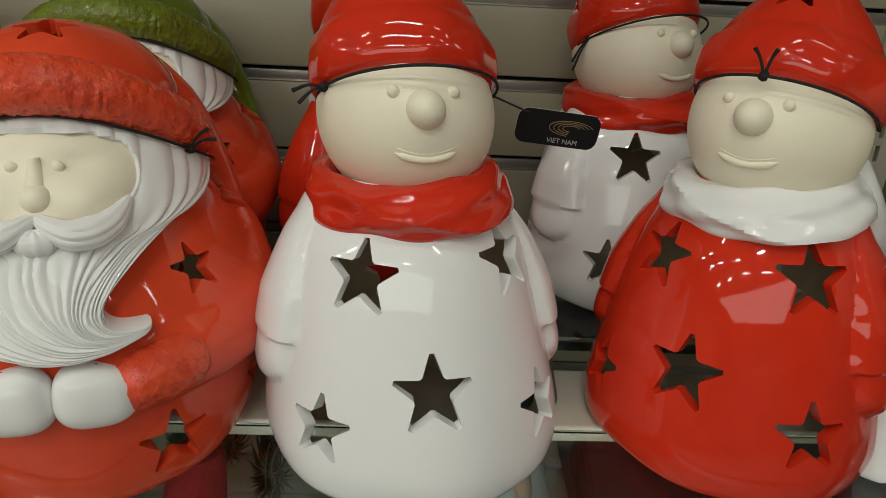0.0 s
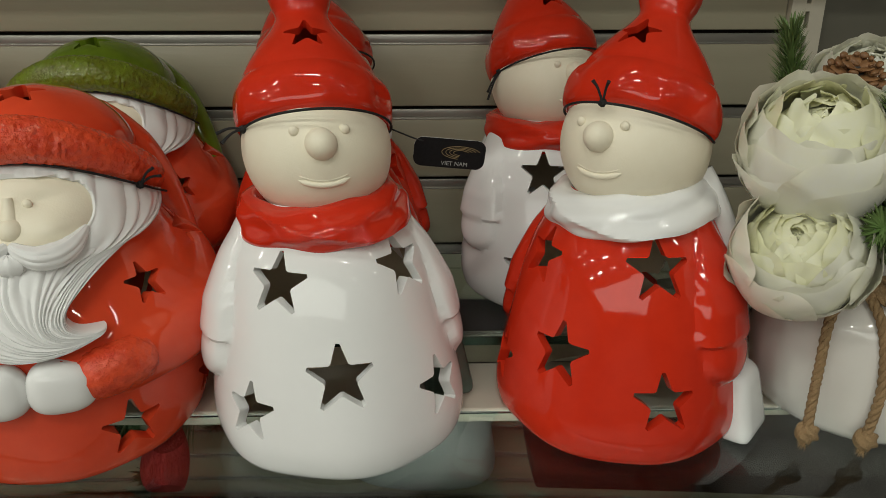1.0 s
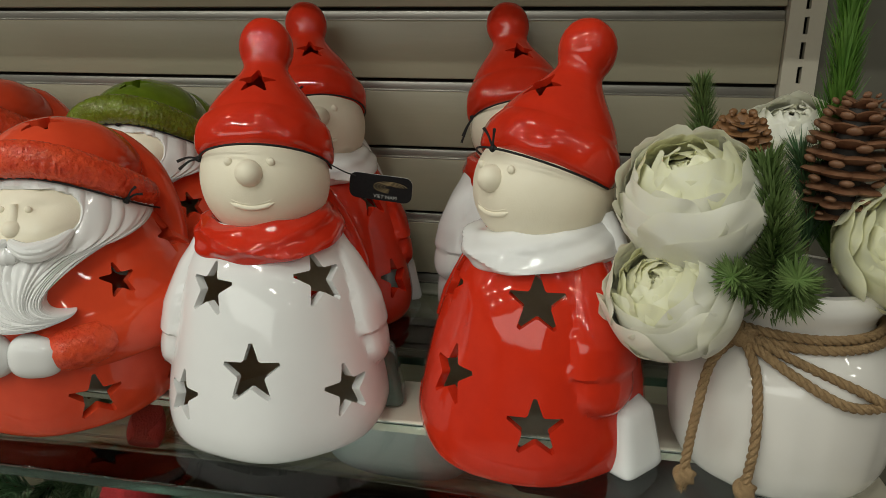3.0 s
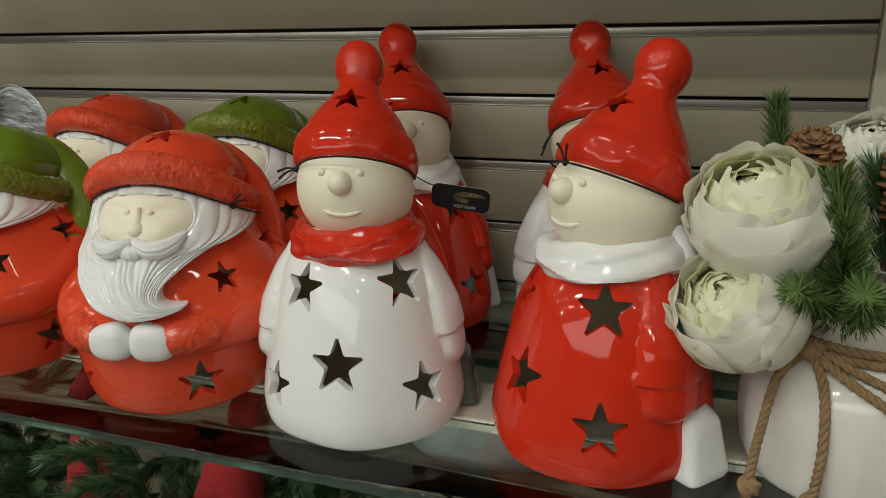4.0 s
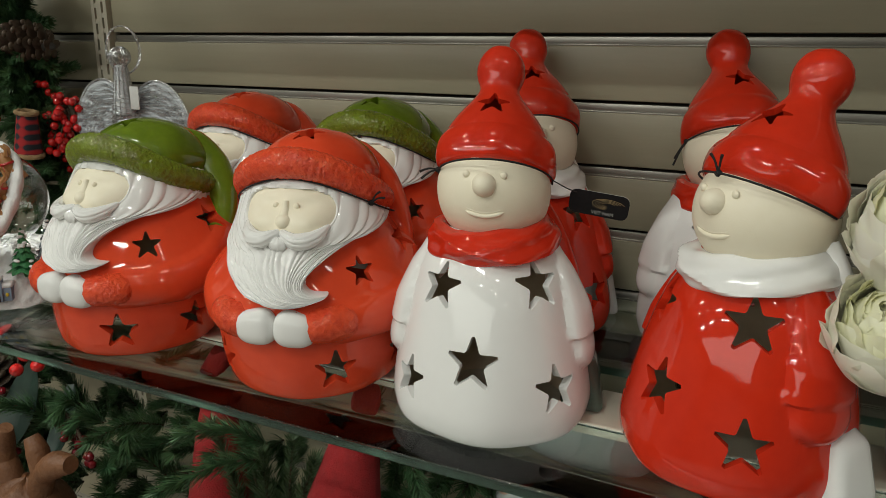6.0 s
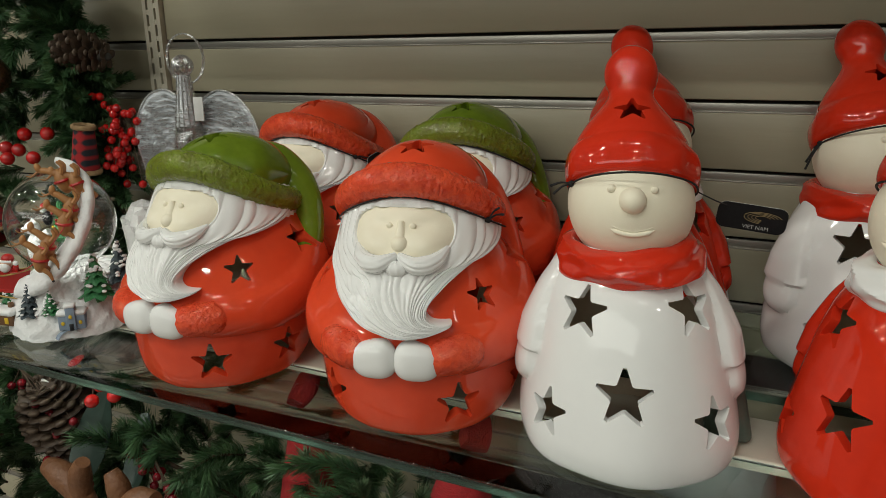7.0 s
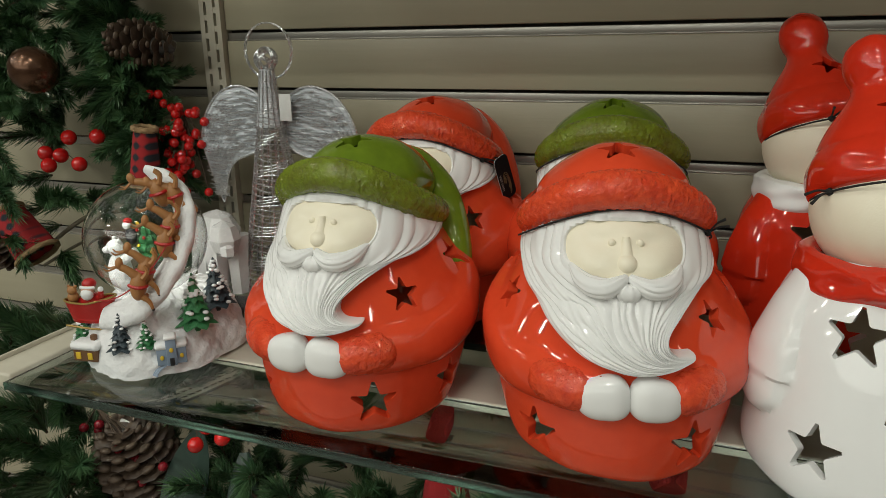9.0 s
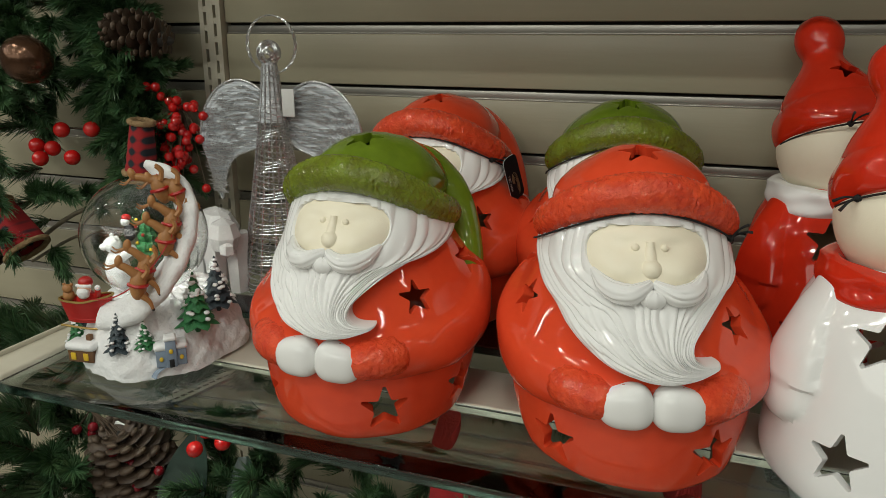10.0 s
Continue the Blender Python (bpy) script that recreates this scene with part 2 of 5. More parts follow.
def upright(x, columns, label):
    """A slotted steel upright; the slots are open."""
    root = thing("slotted_upright", pose(x, 0, 0), label, "upright", kind="structure")
    s = Soup()
    w, y0, y1 = 0.0165, -0.008, 0.0
    cols = [-0.0075, 0.0075] if columns == 2 else [0.0]
    edges = [-w] + [v for c in cols for v in (c - 0.0022, c + 0.0022)] + [w]
    for k in range(0, len(edges), 2):
        s.box((edges[k], y0, 0.2), (edges[k + 1], y1, 2.4), 0)
    for c in cols:
        for k in range(96):
            z = 0.2 + 0.0235 * k + (0.009 if c > 0 else 0)
            s.box((c - 0.0022, y0 + 0.0003, z), (c + 0.0022, y1, z + 0.0075), 0)
    s.box((-w, y1, 0.2), (-w + 0.002, 0.018, 2.4), 0)
    s.box((w - 0.002, y1, 0.2), (w, 0.018, 2.4), 0)
    s.box((-w, 0.018, 0.2), (w, 0.019, 2.4), 1)
    part("post", s, [STEEL, GROOVE], root, smooth=False)
    return root


upright(-0.606, 2, "cream painted steel upright with two rows of slots")
upright(0.611, 1, "cream painted steel upright with a row of slots")

# glass shelf on a cream board and two arms
shelf = thing("display_shelf", pose(0, 0, SHELF), "glass display shelf on cream arms and a cream board", "shelf", kind="structure")
for nm, y0, y1, z1, lab in (("front_glass", -0.400, -0.287, 0.0, "clear greenish glass sheet with a dark edge"), ("rear_glass", -0.210, -0.002, BACK - SHELF, "clear greenish glass sheet")):
    g = Soup().box((-0.586, y0 + 0.0015, z1 - 0.008), (0.590, y1, z1), 0, 0.0006)
    ob = part(nm, g, GLASS, shelf, lab)
    ob.visible_shadow = False
    e = Soup().box((-0.586, y0, z1 - 0.0078), (0.590, y0 + 0.0012, z1 - 0.0003), 0)
    part("glass_edge", e, GLASS_EDGE, ob)
board = Soup().box((-0.586, -0.284, -0.024), (0.590, -0.213, 0.0), 0, 0.002)
part("board", board, BOARD, shelf, "cream board")
for x, top in ((-0.607, 0.004), (0.612, -0.010)):
    arm = Soup().box((x - 0.020, -0.392, top - 0.034), (x + 0.020, -0.012, top), 0, 0.003)
    arm.box((x - 0.020, -0.392, top - 0.0005), (x - 0.017, -0.012, top + 0.005), 0, 0.001)
    part("arm", arm, STEEL, shelf)

# out of view; inferred from the dimmer wall top and back row
upper = Soup().box((-0.586, -0.320, 1.715), (0.590, -0.004, 1.745), 0, 0.003)
solid("unseen_upper_shelf", upper, STEEL, "cream painted steel shelf above the display", "shelf", kind="structure")

# unseen shelf added only to keep oblique lamp light off the wall's right
upper = Soup().box((0.63, -0.320, 1.715), (1.85, -0.004, 1.745), 0, 0.003)
solid("unseen_upper_shelf", upper, STEEL, "unseen cream steel shelf added above the next bay for shade", "shelf", kind="structure")

# lower deck and the room that closes the place
deck = Soup().box((-0.62, -0.46, 0.700), (0.62, 0.0, 0.725), 0, 0.003)
solid("lower_shelf", deck, STEEL, "cream painted steel shelf low on the wall", "shelf", kind="structure")
plinth = Soup().box((-2.4, -0.46, 0.0), (2.4, 0.0, 0.16), 0, 0.003)
solid("plinth", plinth, STEEL, "cream steel plinth under the display wall", "plinth", kind="structure")
FLOOR = material("vinyl_floor", (0.36, 0.33, 0.29), 0.3, second=(0.27, 0.25, 0.22), scale=3, amount=0.5)
CEIL = material("ceiling_tile", (0.62, 0.62, 0.60), 0.8, bump=0.3, bump_scale=60)
PLAIN = material("store_wall", (0.30, 0.27, 0.24), 0.7, second=(0.14, 0.11, 0.10), scale=2.2, amount=0.9)
solid("floor", Soup().box((-5, -8.0, -0.05), (5, 0.1, 0.0), 0), FLOOR, "worn beige vinyl store floor", "floor", kind="structure", smooth=False)
solid("ceiling", Soup().box((-5, -8.0, 3.0), (5, 0.1, 3.05), 0), CEIL, "off-white tiled store ceiling", "ceiling", kind="structure", smooth=False)
solid("wall_south", Soup().box((-5, -8.05, 0), (5, -8.0, 3.0), 0), PLAIN, "dim store wall", "wall", kind="structure", smooth=False)
solid("wall_left", Soup().box((-5.05, -8.0, 0), (-5.0, 0.1, 3.0), 0), PLAIN, "dim store wall", "wall", kind="structure", smooth=False)
solid("wall_right", Soup().box((5.0, -8.0, 0), (5.05, 0.1, 3.0), 0), PLAIN, "dim store wall", "wall", kind="structure", smooth=False)


# ---- ceramic lantern figurines ----
def inside(poly, centre_of):
    c = centre_of(poly.center.z)
    out = Vector((poly.center.x - c[0], poly.center.y - c[1], 0))
    return 1 if out.length > 1e-5 and poly.normal.dot(out.normalized()) < -0.45 else 0


def along(path, s, z):
    """Distance from (s, z) to a line of (s, z, half-width) points, with the half-width there and whether z lies below it."""
    best = (1e9, 0.0, False)
    for (s0, z0, w0), (s1, z1, w1) in zip(path, path[1:]):
        ds, dz = s1 - s0, z1 - z0
        t = max(0.0, min(1.0, ((s - s0) * ds + (z - z0) * dz) / (ds * ds + dz * dz)))
        ps, pz = s0 + ds * t, z0 + dz * t
        d = math.hypot(s - ps, z - pz)
        if d < best[0]:
            best = (d, w0 + (w1 - w0) * t, z < pz)
    return best


def swell(d, w, soft):
    """A rounded bulge: full in the middle, with a crease at its edge, or a soft foot."""
    k = d / w
    if soft:
        return math.exp(-1.6 * k * k)
    return math.sqrt(max(0.0, 1 - k * k)) ** 0.8 if k < 1 else 0.0


def hooded_mesh():
    """The tall round-headed figure in a knitted hat. Slots: robe, inside, face, hat, scarf, bag."""
    lean = lambda z: (0, 0.110 * z)
    table = [(0.0, 0.0785), (0.003, 0.0835), (0.008, 0.0865), (0.018, 0.0885), (0.03, 0.0880), (0.05, 0.0850), (0.07, 0.0810), (0.09, 0.0765), (0.11, 0.0715), (0.13, 0.0650), (0.145, 0.0570), (0.16, 0.0480), (0.165, 0.044)]
    zs = [0.0, 0.0012, 0.003, 0.0055, 0.008, 0.012, 0.016] + [0.020 + 0.0032 * k for k in range(46)]
    outline = [(z, lerp(table, z)) for z in zs]
    inner = [(z, lerp(table, z) - 0.0075) for z in zs[::2] if z < 0.15]
    sleeve = [(0.100, 0.160, 0.014), (0.100, 0.135, 0.019), (0.100, 0.105, 0.0235), (0.100, 0.083, 0.0255)]
    mitt = [(0.100, 0.081, 0.021), (0.100, 0.071, 0.021)]

    def dress(a, z):
        b = (a + math.pi) % (2 * math.pi) - math.pi
        out = 0.0010 * math.sin(7 * a + 1.3) * max(0, 1 - z / 0.13) + 0.0006 * math.sin(3 * a) + 0.0004 * math.sin(5 * a + 60 * z)
        s = abs(b) * 0.070
        d, w, _ = along(sleeve, s, z)
        hem = 1.0 if z > 0.0805 else max(0.0, 1 - (0.0805 - z) / 0.0035)
        arm = 0.0125 * swell(d, w, False) * hem * max(0.3, min(1.0, 1 - (z - 0.100) / 0.060))
        d, w, _ = along(mitt, s, z)
        return out + max(arm, 0.0105 * swell(d, w, False))
    shell, cut = Soup(), Soup()
    ring_shell(shell, outline, inner, lean, 200, dress)
    for ang, z, size in ((-3, 0.068, 0.0215), (-32, 0.122, 0.0200), (42, 0.126, 0.0205), (46, 0.046, 0.0200), (-46, 0.043, 0.0190),
                         (130, 0.115, 0.020), (-130, 0.115, 0.020), (178, 0.07, 0.022), (-112, 0.045, 0.018)):
        a, r, o = radians(ang), lerp(table, z), lean(z)
        d = Vector((math.sin(a), -math.cos(a), 0.16))
        star_prism(cut, (o[0] + d.x * (r - 0.004), o[1] + d.y * (r - 0.004), z), d, size, 0.02)
    s = Soup()
    s.merge(pierced(shell, cut), lambda p: inside(p, lean))
    # head, nose, eye dots, smile
    hz = 0.1930
    hx, hr, hh = 0.0490, 0.0555, 0.0500
    hy = lean(hz)[1] - 0.003
    s.ball((0, hy, hz), (hx, hr, hh), 2, nu=72, nv=44, ripple=lambda a, b: 0.02 * math.cos(2 * b) * math.cos(a))
    front = lambda x, z: hy - 1.018 * hr * math.sqrt(max(0, 1 - (x / hx) ** 2 - ((z - hz) / hh) ** 2)) - 0.0003
    s.ball((0, front(0, 0.2055) + 0.0015, 0.2055), (0.0098, 0.0110, 0.0098), 2, nu=28, nv=18)
    for x in (-0.0150, 0.0150):
        s.ball((x, front(x, 0.2130), 0.2130), (0.0032, 0.0022, 0.0032), 2, nu=16, nv=10)
    mouth = lambda x: 0.1815 + 14 * x * x
    smile = [(x, front(x, mouth(x)) - 0.0002, mouth(x)) for x in [0.0155 * k / 8 for k in range(-8, 9)]]
    s.tube([(x, y + 0.0009, z - 0.0010) for x, y, z in smile], [0.0005, 0.0012] + [0.0019] * 13 + [0.0012, 0.0005], 2, 12)
    s.tube([(x, y + 0.0007, z + 0.0020) for x, y, z in smile], [0.0004] + [0.0009] * 15 + [0.0004], 2, 8)

    # folded scarf, snug under the chin
    def scarf(u, w):
        a, b = 2 * math.pi * u, 2 * math.pi * w
        near = 0.5 + 0.5 * math.cos(a - 0.25)
        crease = 3.0 * b + 2.2 * math.sin(a) + 0.9 * math.sin(2 * a + 1)
        fold = 0.0026 * (1 - 2 * abs(math.sin(crease / 2)) ** 0.7) + 0.0011 * math.sin(5 * b - 4 * a + 1) + 0.0008 * math.sin(9 * a + 3 * b)
        fold *= 0.60 + 0.40 * near
        rr = 0.0475 + (0.0100 + fold + 0.0030 * near) * math.cos(b) + 0.0010 * math.sin(3 * a) - 0.0030 * math.sin(b)
        z = 0.1550 - 0.0010 * math.cos(a) + 0.0035 * math.sin(a) + (0.0125 + 0.0030 * (1 - near) + 0.5 * fold) * math.sin(b) - 0.0030 * near ** 6 * max(0, -math.sin(b))
        return (rr * math.sin(a), lean(z)[1] - 1.06 * rr * math.cos(a) - 0.002, z)
    s.grid(scarf, 130, 56, 4, wrap_v=True)
    tail = lambda r, z, a: (r * math.sin(radians(a)), lean(z)[1] - r * math.cos(radians(a)), z)
    s.tube([tail(0.044, 0.178, 112), tail(0.053, 0.160, 112), tail(0.062, 0.140, 112), tail(0.070, 0.117, 112), tail(0.0725, 0.106, 112)], [0.007, 0.009, 0.0095, 0.010, 0.006], 4, 18, flat=0.75, sub=4, twist=lambda a, k: 0.05 * math.sin(5 * a))
    # hat: rolled brim, cone and bobble, with stars cut through it
    hat, hcut = Soup(), Soup()
    prof = [(-0.0150, 0.0430), (-0.0148, 0.0465), (-0.0135, 0.0494), (-0.0105, 0.0512), (-0.006, 0.0521), (-0.001, 0.0523), (0.005, 0.0518), (0.010, 0.0503), (0.0145, 0.0478), (0.0172, 0.0456), (0.0188, 0.0444), (0.0210, 0.0440), (0.027, 0.0412), (0.034, 0.0372),
            (0.042, 0.0316), (0.049, 0.0262), (0.055, 0.0220), (0.060, 0.0190), (0.064, 0.0175), (0.068, 0.0178), (0.0725, 0.0196), (0.078, 0.0212), (0.084, 0.0216), (0.090, 0.0208), (0.096, 0.0184), (0.101, 0.0146), (0.1048, 0.0094), (0.1064, 0.0042), (0.1067, 0.0008)]
    inn = [(z, max(0.0006, r - 0.006)) for z, r in prof if z < 0.06] + [(0.060, 0.0006)]
    wob = lambda a, z: 0.0011 * math.sin(5 * a + 40 * z) * (1 if z < 0.016 else 0.25) + 0.0005 * math.sin(11 * a - 90 * z) * (1 if z < 0.016 else 0)
    ring_shell(hat, prof, inn, lambda z: (0, 0), 96, wob)
    for ang in (0, 128, -128):
        a = radians(ang)
        d = Vector((math.sin(a), -math.cos(a), 0.55))
        star_prism(hcut, (0.032 * math.sin(a), -0.032 * math.cos(a), 0.0400), d, 0.0150, 0.014)
    hm = pierced(hat, hcut)
    hm.transform(pose(0, lean(0.214)[1] + 0.001, 0.2165, -27))
    s.merge(hm, lambda p: 3)
    # gift sack under one mitten
    bx, by = 0.0810, lean(0.03)[1] + 0.017
    bm = bmesh.new()
    bmesh.ops.create_cube(bm, size=1)
    for p in bm.verts:
        up = p.co.z > 0
        k = 0.74 if up else 1.0
        p.co = Vector((bx + p.co.x * 0.040 * k + (-0.003 if up else 0), by + p.co.y * 0.046 * k, 0.0275 + p.co.z * 0.055 + p.co.x * (-0.012 if up else 0)))
    bmesh.ops.bevel(bm, geom=bm.edges[:], offset=0.010, segments=4, profile=0.6, affect="EDGES")
    tmp = bpy.data.meshes.new("tmp")
    bm.to_mesh(tmp)
    bm.free()
    s.merge(tmp, lambda p: 5)
    return s


# head of the stout figure: half-width and forward depth by height
HEAD_X = [(0.06, 0.106), (0.08, 0.106), (0.10, 0.103), (0.115, 0.095), (0.13, 0.0860), (0.145, 0.0775), (0.16, 0.0735), (0.175, 0.0705), (0.19, 0.0660), (0.21, 0.056)]
HEAD_Y = [(0.06, 0.109), (0.076, 0.1115), (0.085, 0.1125), (0.095, 0.1120), (0.105, 0.1100), (0.118, 0.1055), (0.135, 0.0980), (0.155, 0.0890), (0.175, 0.0800), (0.19, 0.0725), (0.21, 0.060)]


def beard_mesh():
    """The stout bearded figure with a drooping cap. Slots: robe, inside, face, cap, hair, trim, mitten, cuff."""
    lean = lambda z: (0, 0.190 * z)
    table = [(0.0, 0.0730), (0.003, 0.0785), (0.008, 0.0825), (0.018, 0.0865), (0.03, 0.0898), (0.045, 0.0930), (0.065, 0.0955), (0.085, 0.0960), (0.10, 0.0945), (0.115, 0.0890), (0.13, 0.0810), (0.15, 0.0690), (0.17, 0.0540)]
    zs = [0.0, 0.0012, 0.003, 0.0055, 0.008, 0.012, 0.016] + [0.020 + 0.003 * k for k in range(51)]
    outline = [(z, lerp(table, z)) for z in zs]
    inner = [(z, lerp(table, z) - 0.0085) for z in zs[::2] if z < 0.16]
    R0 = 0.095
    arm_line = [(radians(d) * R0, z, w) for d, z, w in ((128, 0.128, 0.020), (112, 0.114, 0.023), (98, 0.097, 0.0245), (84, 0.085, 0.0235), (66, 0.0785, 0.0215), (46, 0.0765, 0.0190), (28, 0.0760, 0.0170), (14, 0.0755, 0.0150))]

    def sleeves(a, z):
        b = (a + math.pi) % (2 * math.pi) - math.pi
        d, w, low = along(arm_line, abs(b) * R0, z)
        bulge = swell(d, w, False)
        if not low:
            bulge = max(bulge, 0.9 * swell(d, w * 1.15, True))
        wrinkle = 0.0012 * math.sin(95 * (z + 0.035 * abs(b)) + 5 * b) * bulge
        return 0.0115 * bulge + wrinkle + 0.0008 * math.sin(4 * a + 0.7) + 0.0005 * math.sin(9 * a + 50 * z)
    shell, cut = Soup(), Soup()
    ring_shell(shell, outline, inner, lean, 220, sleeves)
    for ang, z, size in ((47, 0.1150, 0.0140), (-72, 0.1200, 0.0140), (32, 0.0320, 0.0195), (-46, 0.0300, 0.0195), (96, 0.130, 0.0155), (-112, 0.135, 0.0155),
                         (80, 0.036, 0.0175), (-92, 0.036, 0.0175), (150, 0.05, 0.018), (-150, 0.05, 0.018), (180, 0.10, 0.018)):
        a, r, o = radians(ang), lerp(table, z), lean(z)
        d = Vector((math.sin(a), -math.cos(a), 0.25 if z > 0.08 else -0.18))
        star_prism(cut, (o[0] + d.x * (r - 0.004), o[1] + d.y * (r - 0.004), z), d, size, 0.024)
    s = Soup()
    s.merge(pierced(shell, cut), lambda p: inside(p, lean))

    def pos(deg, r, z):
        a = radians(deg)
        return (r * math.sin(a), lean(z)[1] - r * math.cos(a), z)
    # stippled cuffs and mittens that meet in front
    pit = lambda q, k: noise.noise(Vector((q[0] * 330, q[1] * 330, q[2] * 330)) + Vector((k, 0, 0)))
    for sgn in (-1, 1):
        base = len(s.v)
        s.tube([pos(37 * sgn, 0.090, 0.0765), pos(35.5 * sgn, 0.0945, 0.0765), pos(33 * sgn, 0.0965, 0.0765), pos(27 * sgn, 0.0985, 0.0758), pos(21 * sgn, 0.0990, 0.0750), pos(19 * sgn, 0.0970, 0.0748), pos(17 * sgn, 0.094, 0.0745)], [0.0120, 0.0150, 0.0160, 0.0158, 0.0154, 0.0140, 0.011], 7, 44, sub=7)
        mid = Vector(pos(27 * sgn, 0.097, 0.0758))
        for k in range(base, len(s.v)):
            q = Vector(s.v[k])
            s.v[k] = tuple(q + (q - mid).normalized() * 0.0024 * (0.35 - abs(pit(q * 1.2, sgn))))
        c = Vector(pos(10.2 * sgn, 0.1010, 0.0732))
        tr = Euler((0, radians(7 * sgn), radians(8 * sgn))).to_matrix()
        pw = lambda v, e: math.copysign(abs(v) ** e, v)

        def mitten(u, w):
            a, b = 2 * math.pi * u, math.pi * (0.004 + 0.992 * w) - math.pi / 2
            q = Vector((pw(math.sin(a), 0.72) * pw(math.cos(b), 0.72) * 0.0190, -pw(math.cos(a), 0.85) * pw(math.cos(b), 0.72) * 0.0125, pw(math.sin(b), 0.78) * 0.0158))
            q.z *= 1 - 0.10 * q.x * sgn / 0.0190
            return c + tr @ q
        s.grid(mitten, 48, 30, 6)
    # back of the head
    s.ball((0, lean(0.155)[1] + 0.004, 0.158), (0.0690, 0.0640, 0.048), 4, nu=140, nv=30, ripple=lambda a, b: 0.012 * math.sin(40 * a + 5 * b) * math.cos(b))
    # combed hair and beard in one sheet from ear to ear, its tip swept aside; rows of angle and height
    left = [Vector(q) for q in ((-118, 0.208), (-119, 0.182), (-118, 0.160), (-106, 0.150), (-88, 0.143), (-68, 0.134), (-54, 0.1275), (-43, 0.118), (-31, 0.108), (-19, 0.099), (-7, 0.0932), (3, 0.0918), (12, 0.0934), (20, 0.0972), (28.5, 0.1028))]
    right = [Vector(q) for q in ((118, 0.208), (119, 0.186), (117, 0.166), (104, 0.155), (88, 0.149), (72, 0.146), (58, 0.1445), (46, 0.1405), (35, 0.1345), (26, 0.1275), (19.5, 0.1205), (16.6, 0.1140), (16.8, 0.1085), (20.5, 0.1045), (28.5, 0.1032))]
    nl = len(left)
    left, right = smooth_line(left, [0] * nl, 10)[0], smooth_line(right, [0] * nl, 10)[0]
    total = len(left) - 1
    fz, fw, fh = 0.1680, 0.0425, 0.0195
    oval = lambda x, z: (abs(x / fw) ** 2.5 + abs((z - fz) / fh) ** 2.5)

    def head(a, z, out=0.0):
        ry = lerp(HEAD_Y, z) if math.cos(a) > 0 else lerp(HEAD_X, z) * 0.97
        return ((lerp(HEAD_X, z) + out) * math.sin(a), lean(z)[1] - (ry + out) * math.cos(a))

    def beard(u, w):
        k = w * total
        i0 = min(total - 1, int(k))
        q = left[i0].lerp(left[i0 + 1], k - i0).lerp(right[i0].lerp(right[i0 + 1], k - i0), u)
        a = radians(q.x)
        z = min(q.y, 0.1855 + 0.021 * math.cos(a) - 0.015 * math.sin(a) ** 2)
        t = abs(2 * u - 1)
        wave = math.pi * (20 * u + 0.9 * math.sin(4.6 * w + 5 * u) + 0.45 * math.sin(12 * w + 17 * u) + 0.3 * math.sin(41 * u))
        fine = math.pi * (51 * u + 1.2 * math.sin(9 * w + 11 * u))
        thin = min(1, 6 * (1 - w))
        out = (0.0025 * (abs(math.sin(wave)) ** 0.8 - 0.6) + 0.0003 * math.sin(fine)) * (1 - 0.35 * w) * (1 - t ** 10) * thin * (0.6 + 0.4 * min(1, 3 * w))
        out -= 0.016 * t ** 14 + 0.010 * max(0, (w - 0.96) / 0.04) ** 2
        x, y = head(a, z, out)
        e = oval(x, z) if math.cos(a) > 0 else 9
        y += 0.0090 * min(1, max(0, 1.05 - e) * 3.5)
        return (x, y, z)
    s.grid(beard, 420, 130, 4, wrap_u=False, flip=True)

    # face with brow, cheeks, nose and eye dots, let into the hair
    def skin(x, z):
        e = min(1, oval(x, z))
        a = math.asin(max(-0.99, min(0.99, x / lerp(HEAD_X, z))))
        y = head(a, z)[1] + 0.0042 - 0.0050 * math.sqrt(1 - e)
        y -= 0.0050 * math.exp(-(((abs(x) - 0.024) / 0.014) ** 2 + ((z - fz + 0.0070) / 0.0085) ** 2))
        y += 0.0030 * math.exp(-(((abs(x) - 0.0170) / 0.012) ** 2 + ((z - fz - 0.0060) / 0.0050) ** 2))
        return y

    def panel(u, w):
        ca, sa = math.cos(6.2832 * u), math.sin(6.2832 * u)
        k = 1.05 * w / (abs(ca) ** 2.5 + abs(sa) ** 2.5) ** 0.4
        x, z = fw * k * ca, fz + fh * k * sa
        return (x, skin(x, z), z)
    s.grid(panel, 88, 34, 2, flip=True)
    fy = skin(0, fz)
    s.tube([(0, fy + 0.0062, fz + 0.0100), (0, fy + 0.0046, fz + 0.004), (0, fy + 0.0010, fz - 0.004), (0, fy + 0.0000, fz - 0.008)], [0.0026, 0.0036, 0.0054, 0.0062], 2, 24, sub=6)
    s.ball((0, fy - 0.0010, fz - 0.0080), (0.0078, 0.0082, 0.0074), 2, nu=32, nv=22)
    for x in (-0.0098, 0.0098):
        s.ball((x, skin(x, fz + 0.0055) - 0.0002, fz + 0.0055), (0.0029, 0.0022, 0.0029), 2, nu=18, nv=12)
    for sgn in (-1, 1):
        line = [(0.0012, 0.1530, -0.0005), (0.0070, 0.1500, -0.0035), (0.0150, 0.1468, -0.0045), (0.0240, 0.1468, -0.0040), (0.0320, 0.1502, -0.0025), (0.0385, 0.1570, 0.0015)]
        pts = [(sgn * x, head(math.asin(x / lerp(HEAD_X, z)), z)[1] + dy, z) for x, z, dy in line]
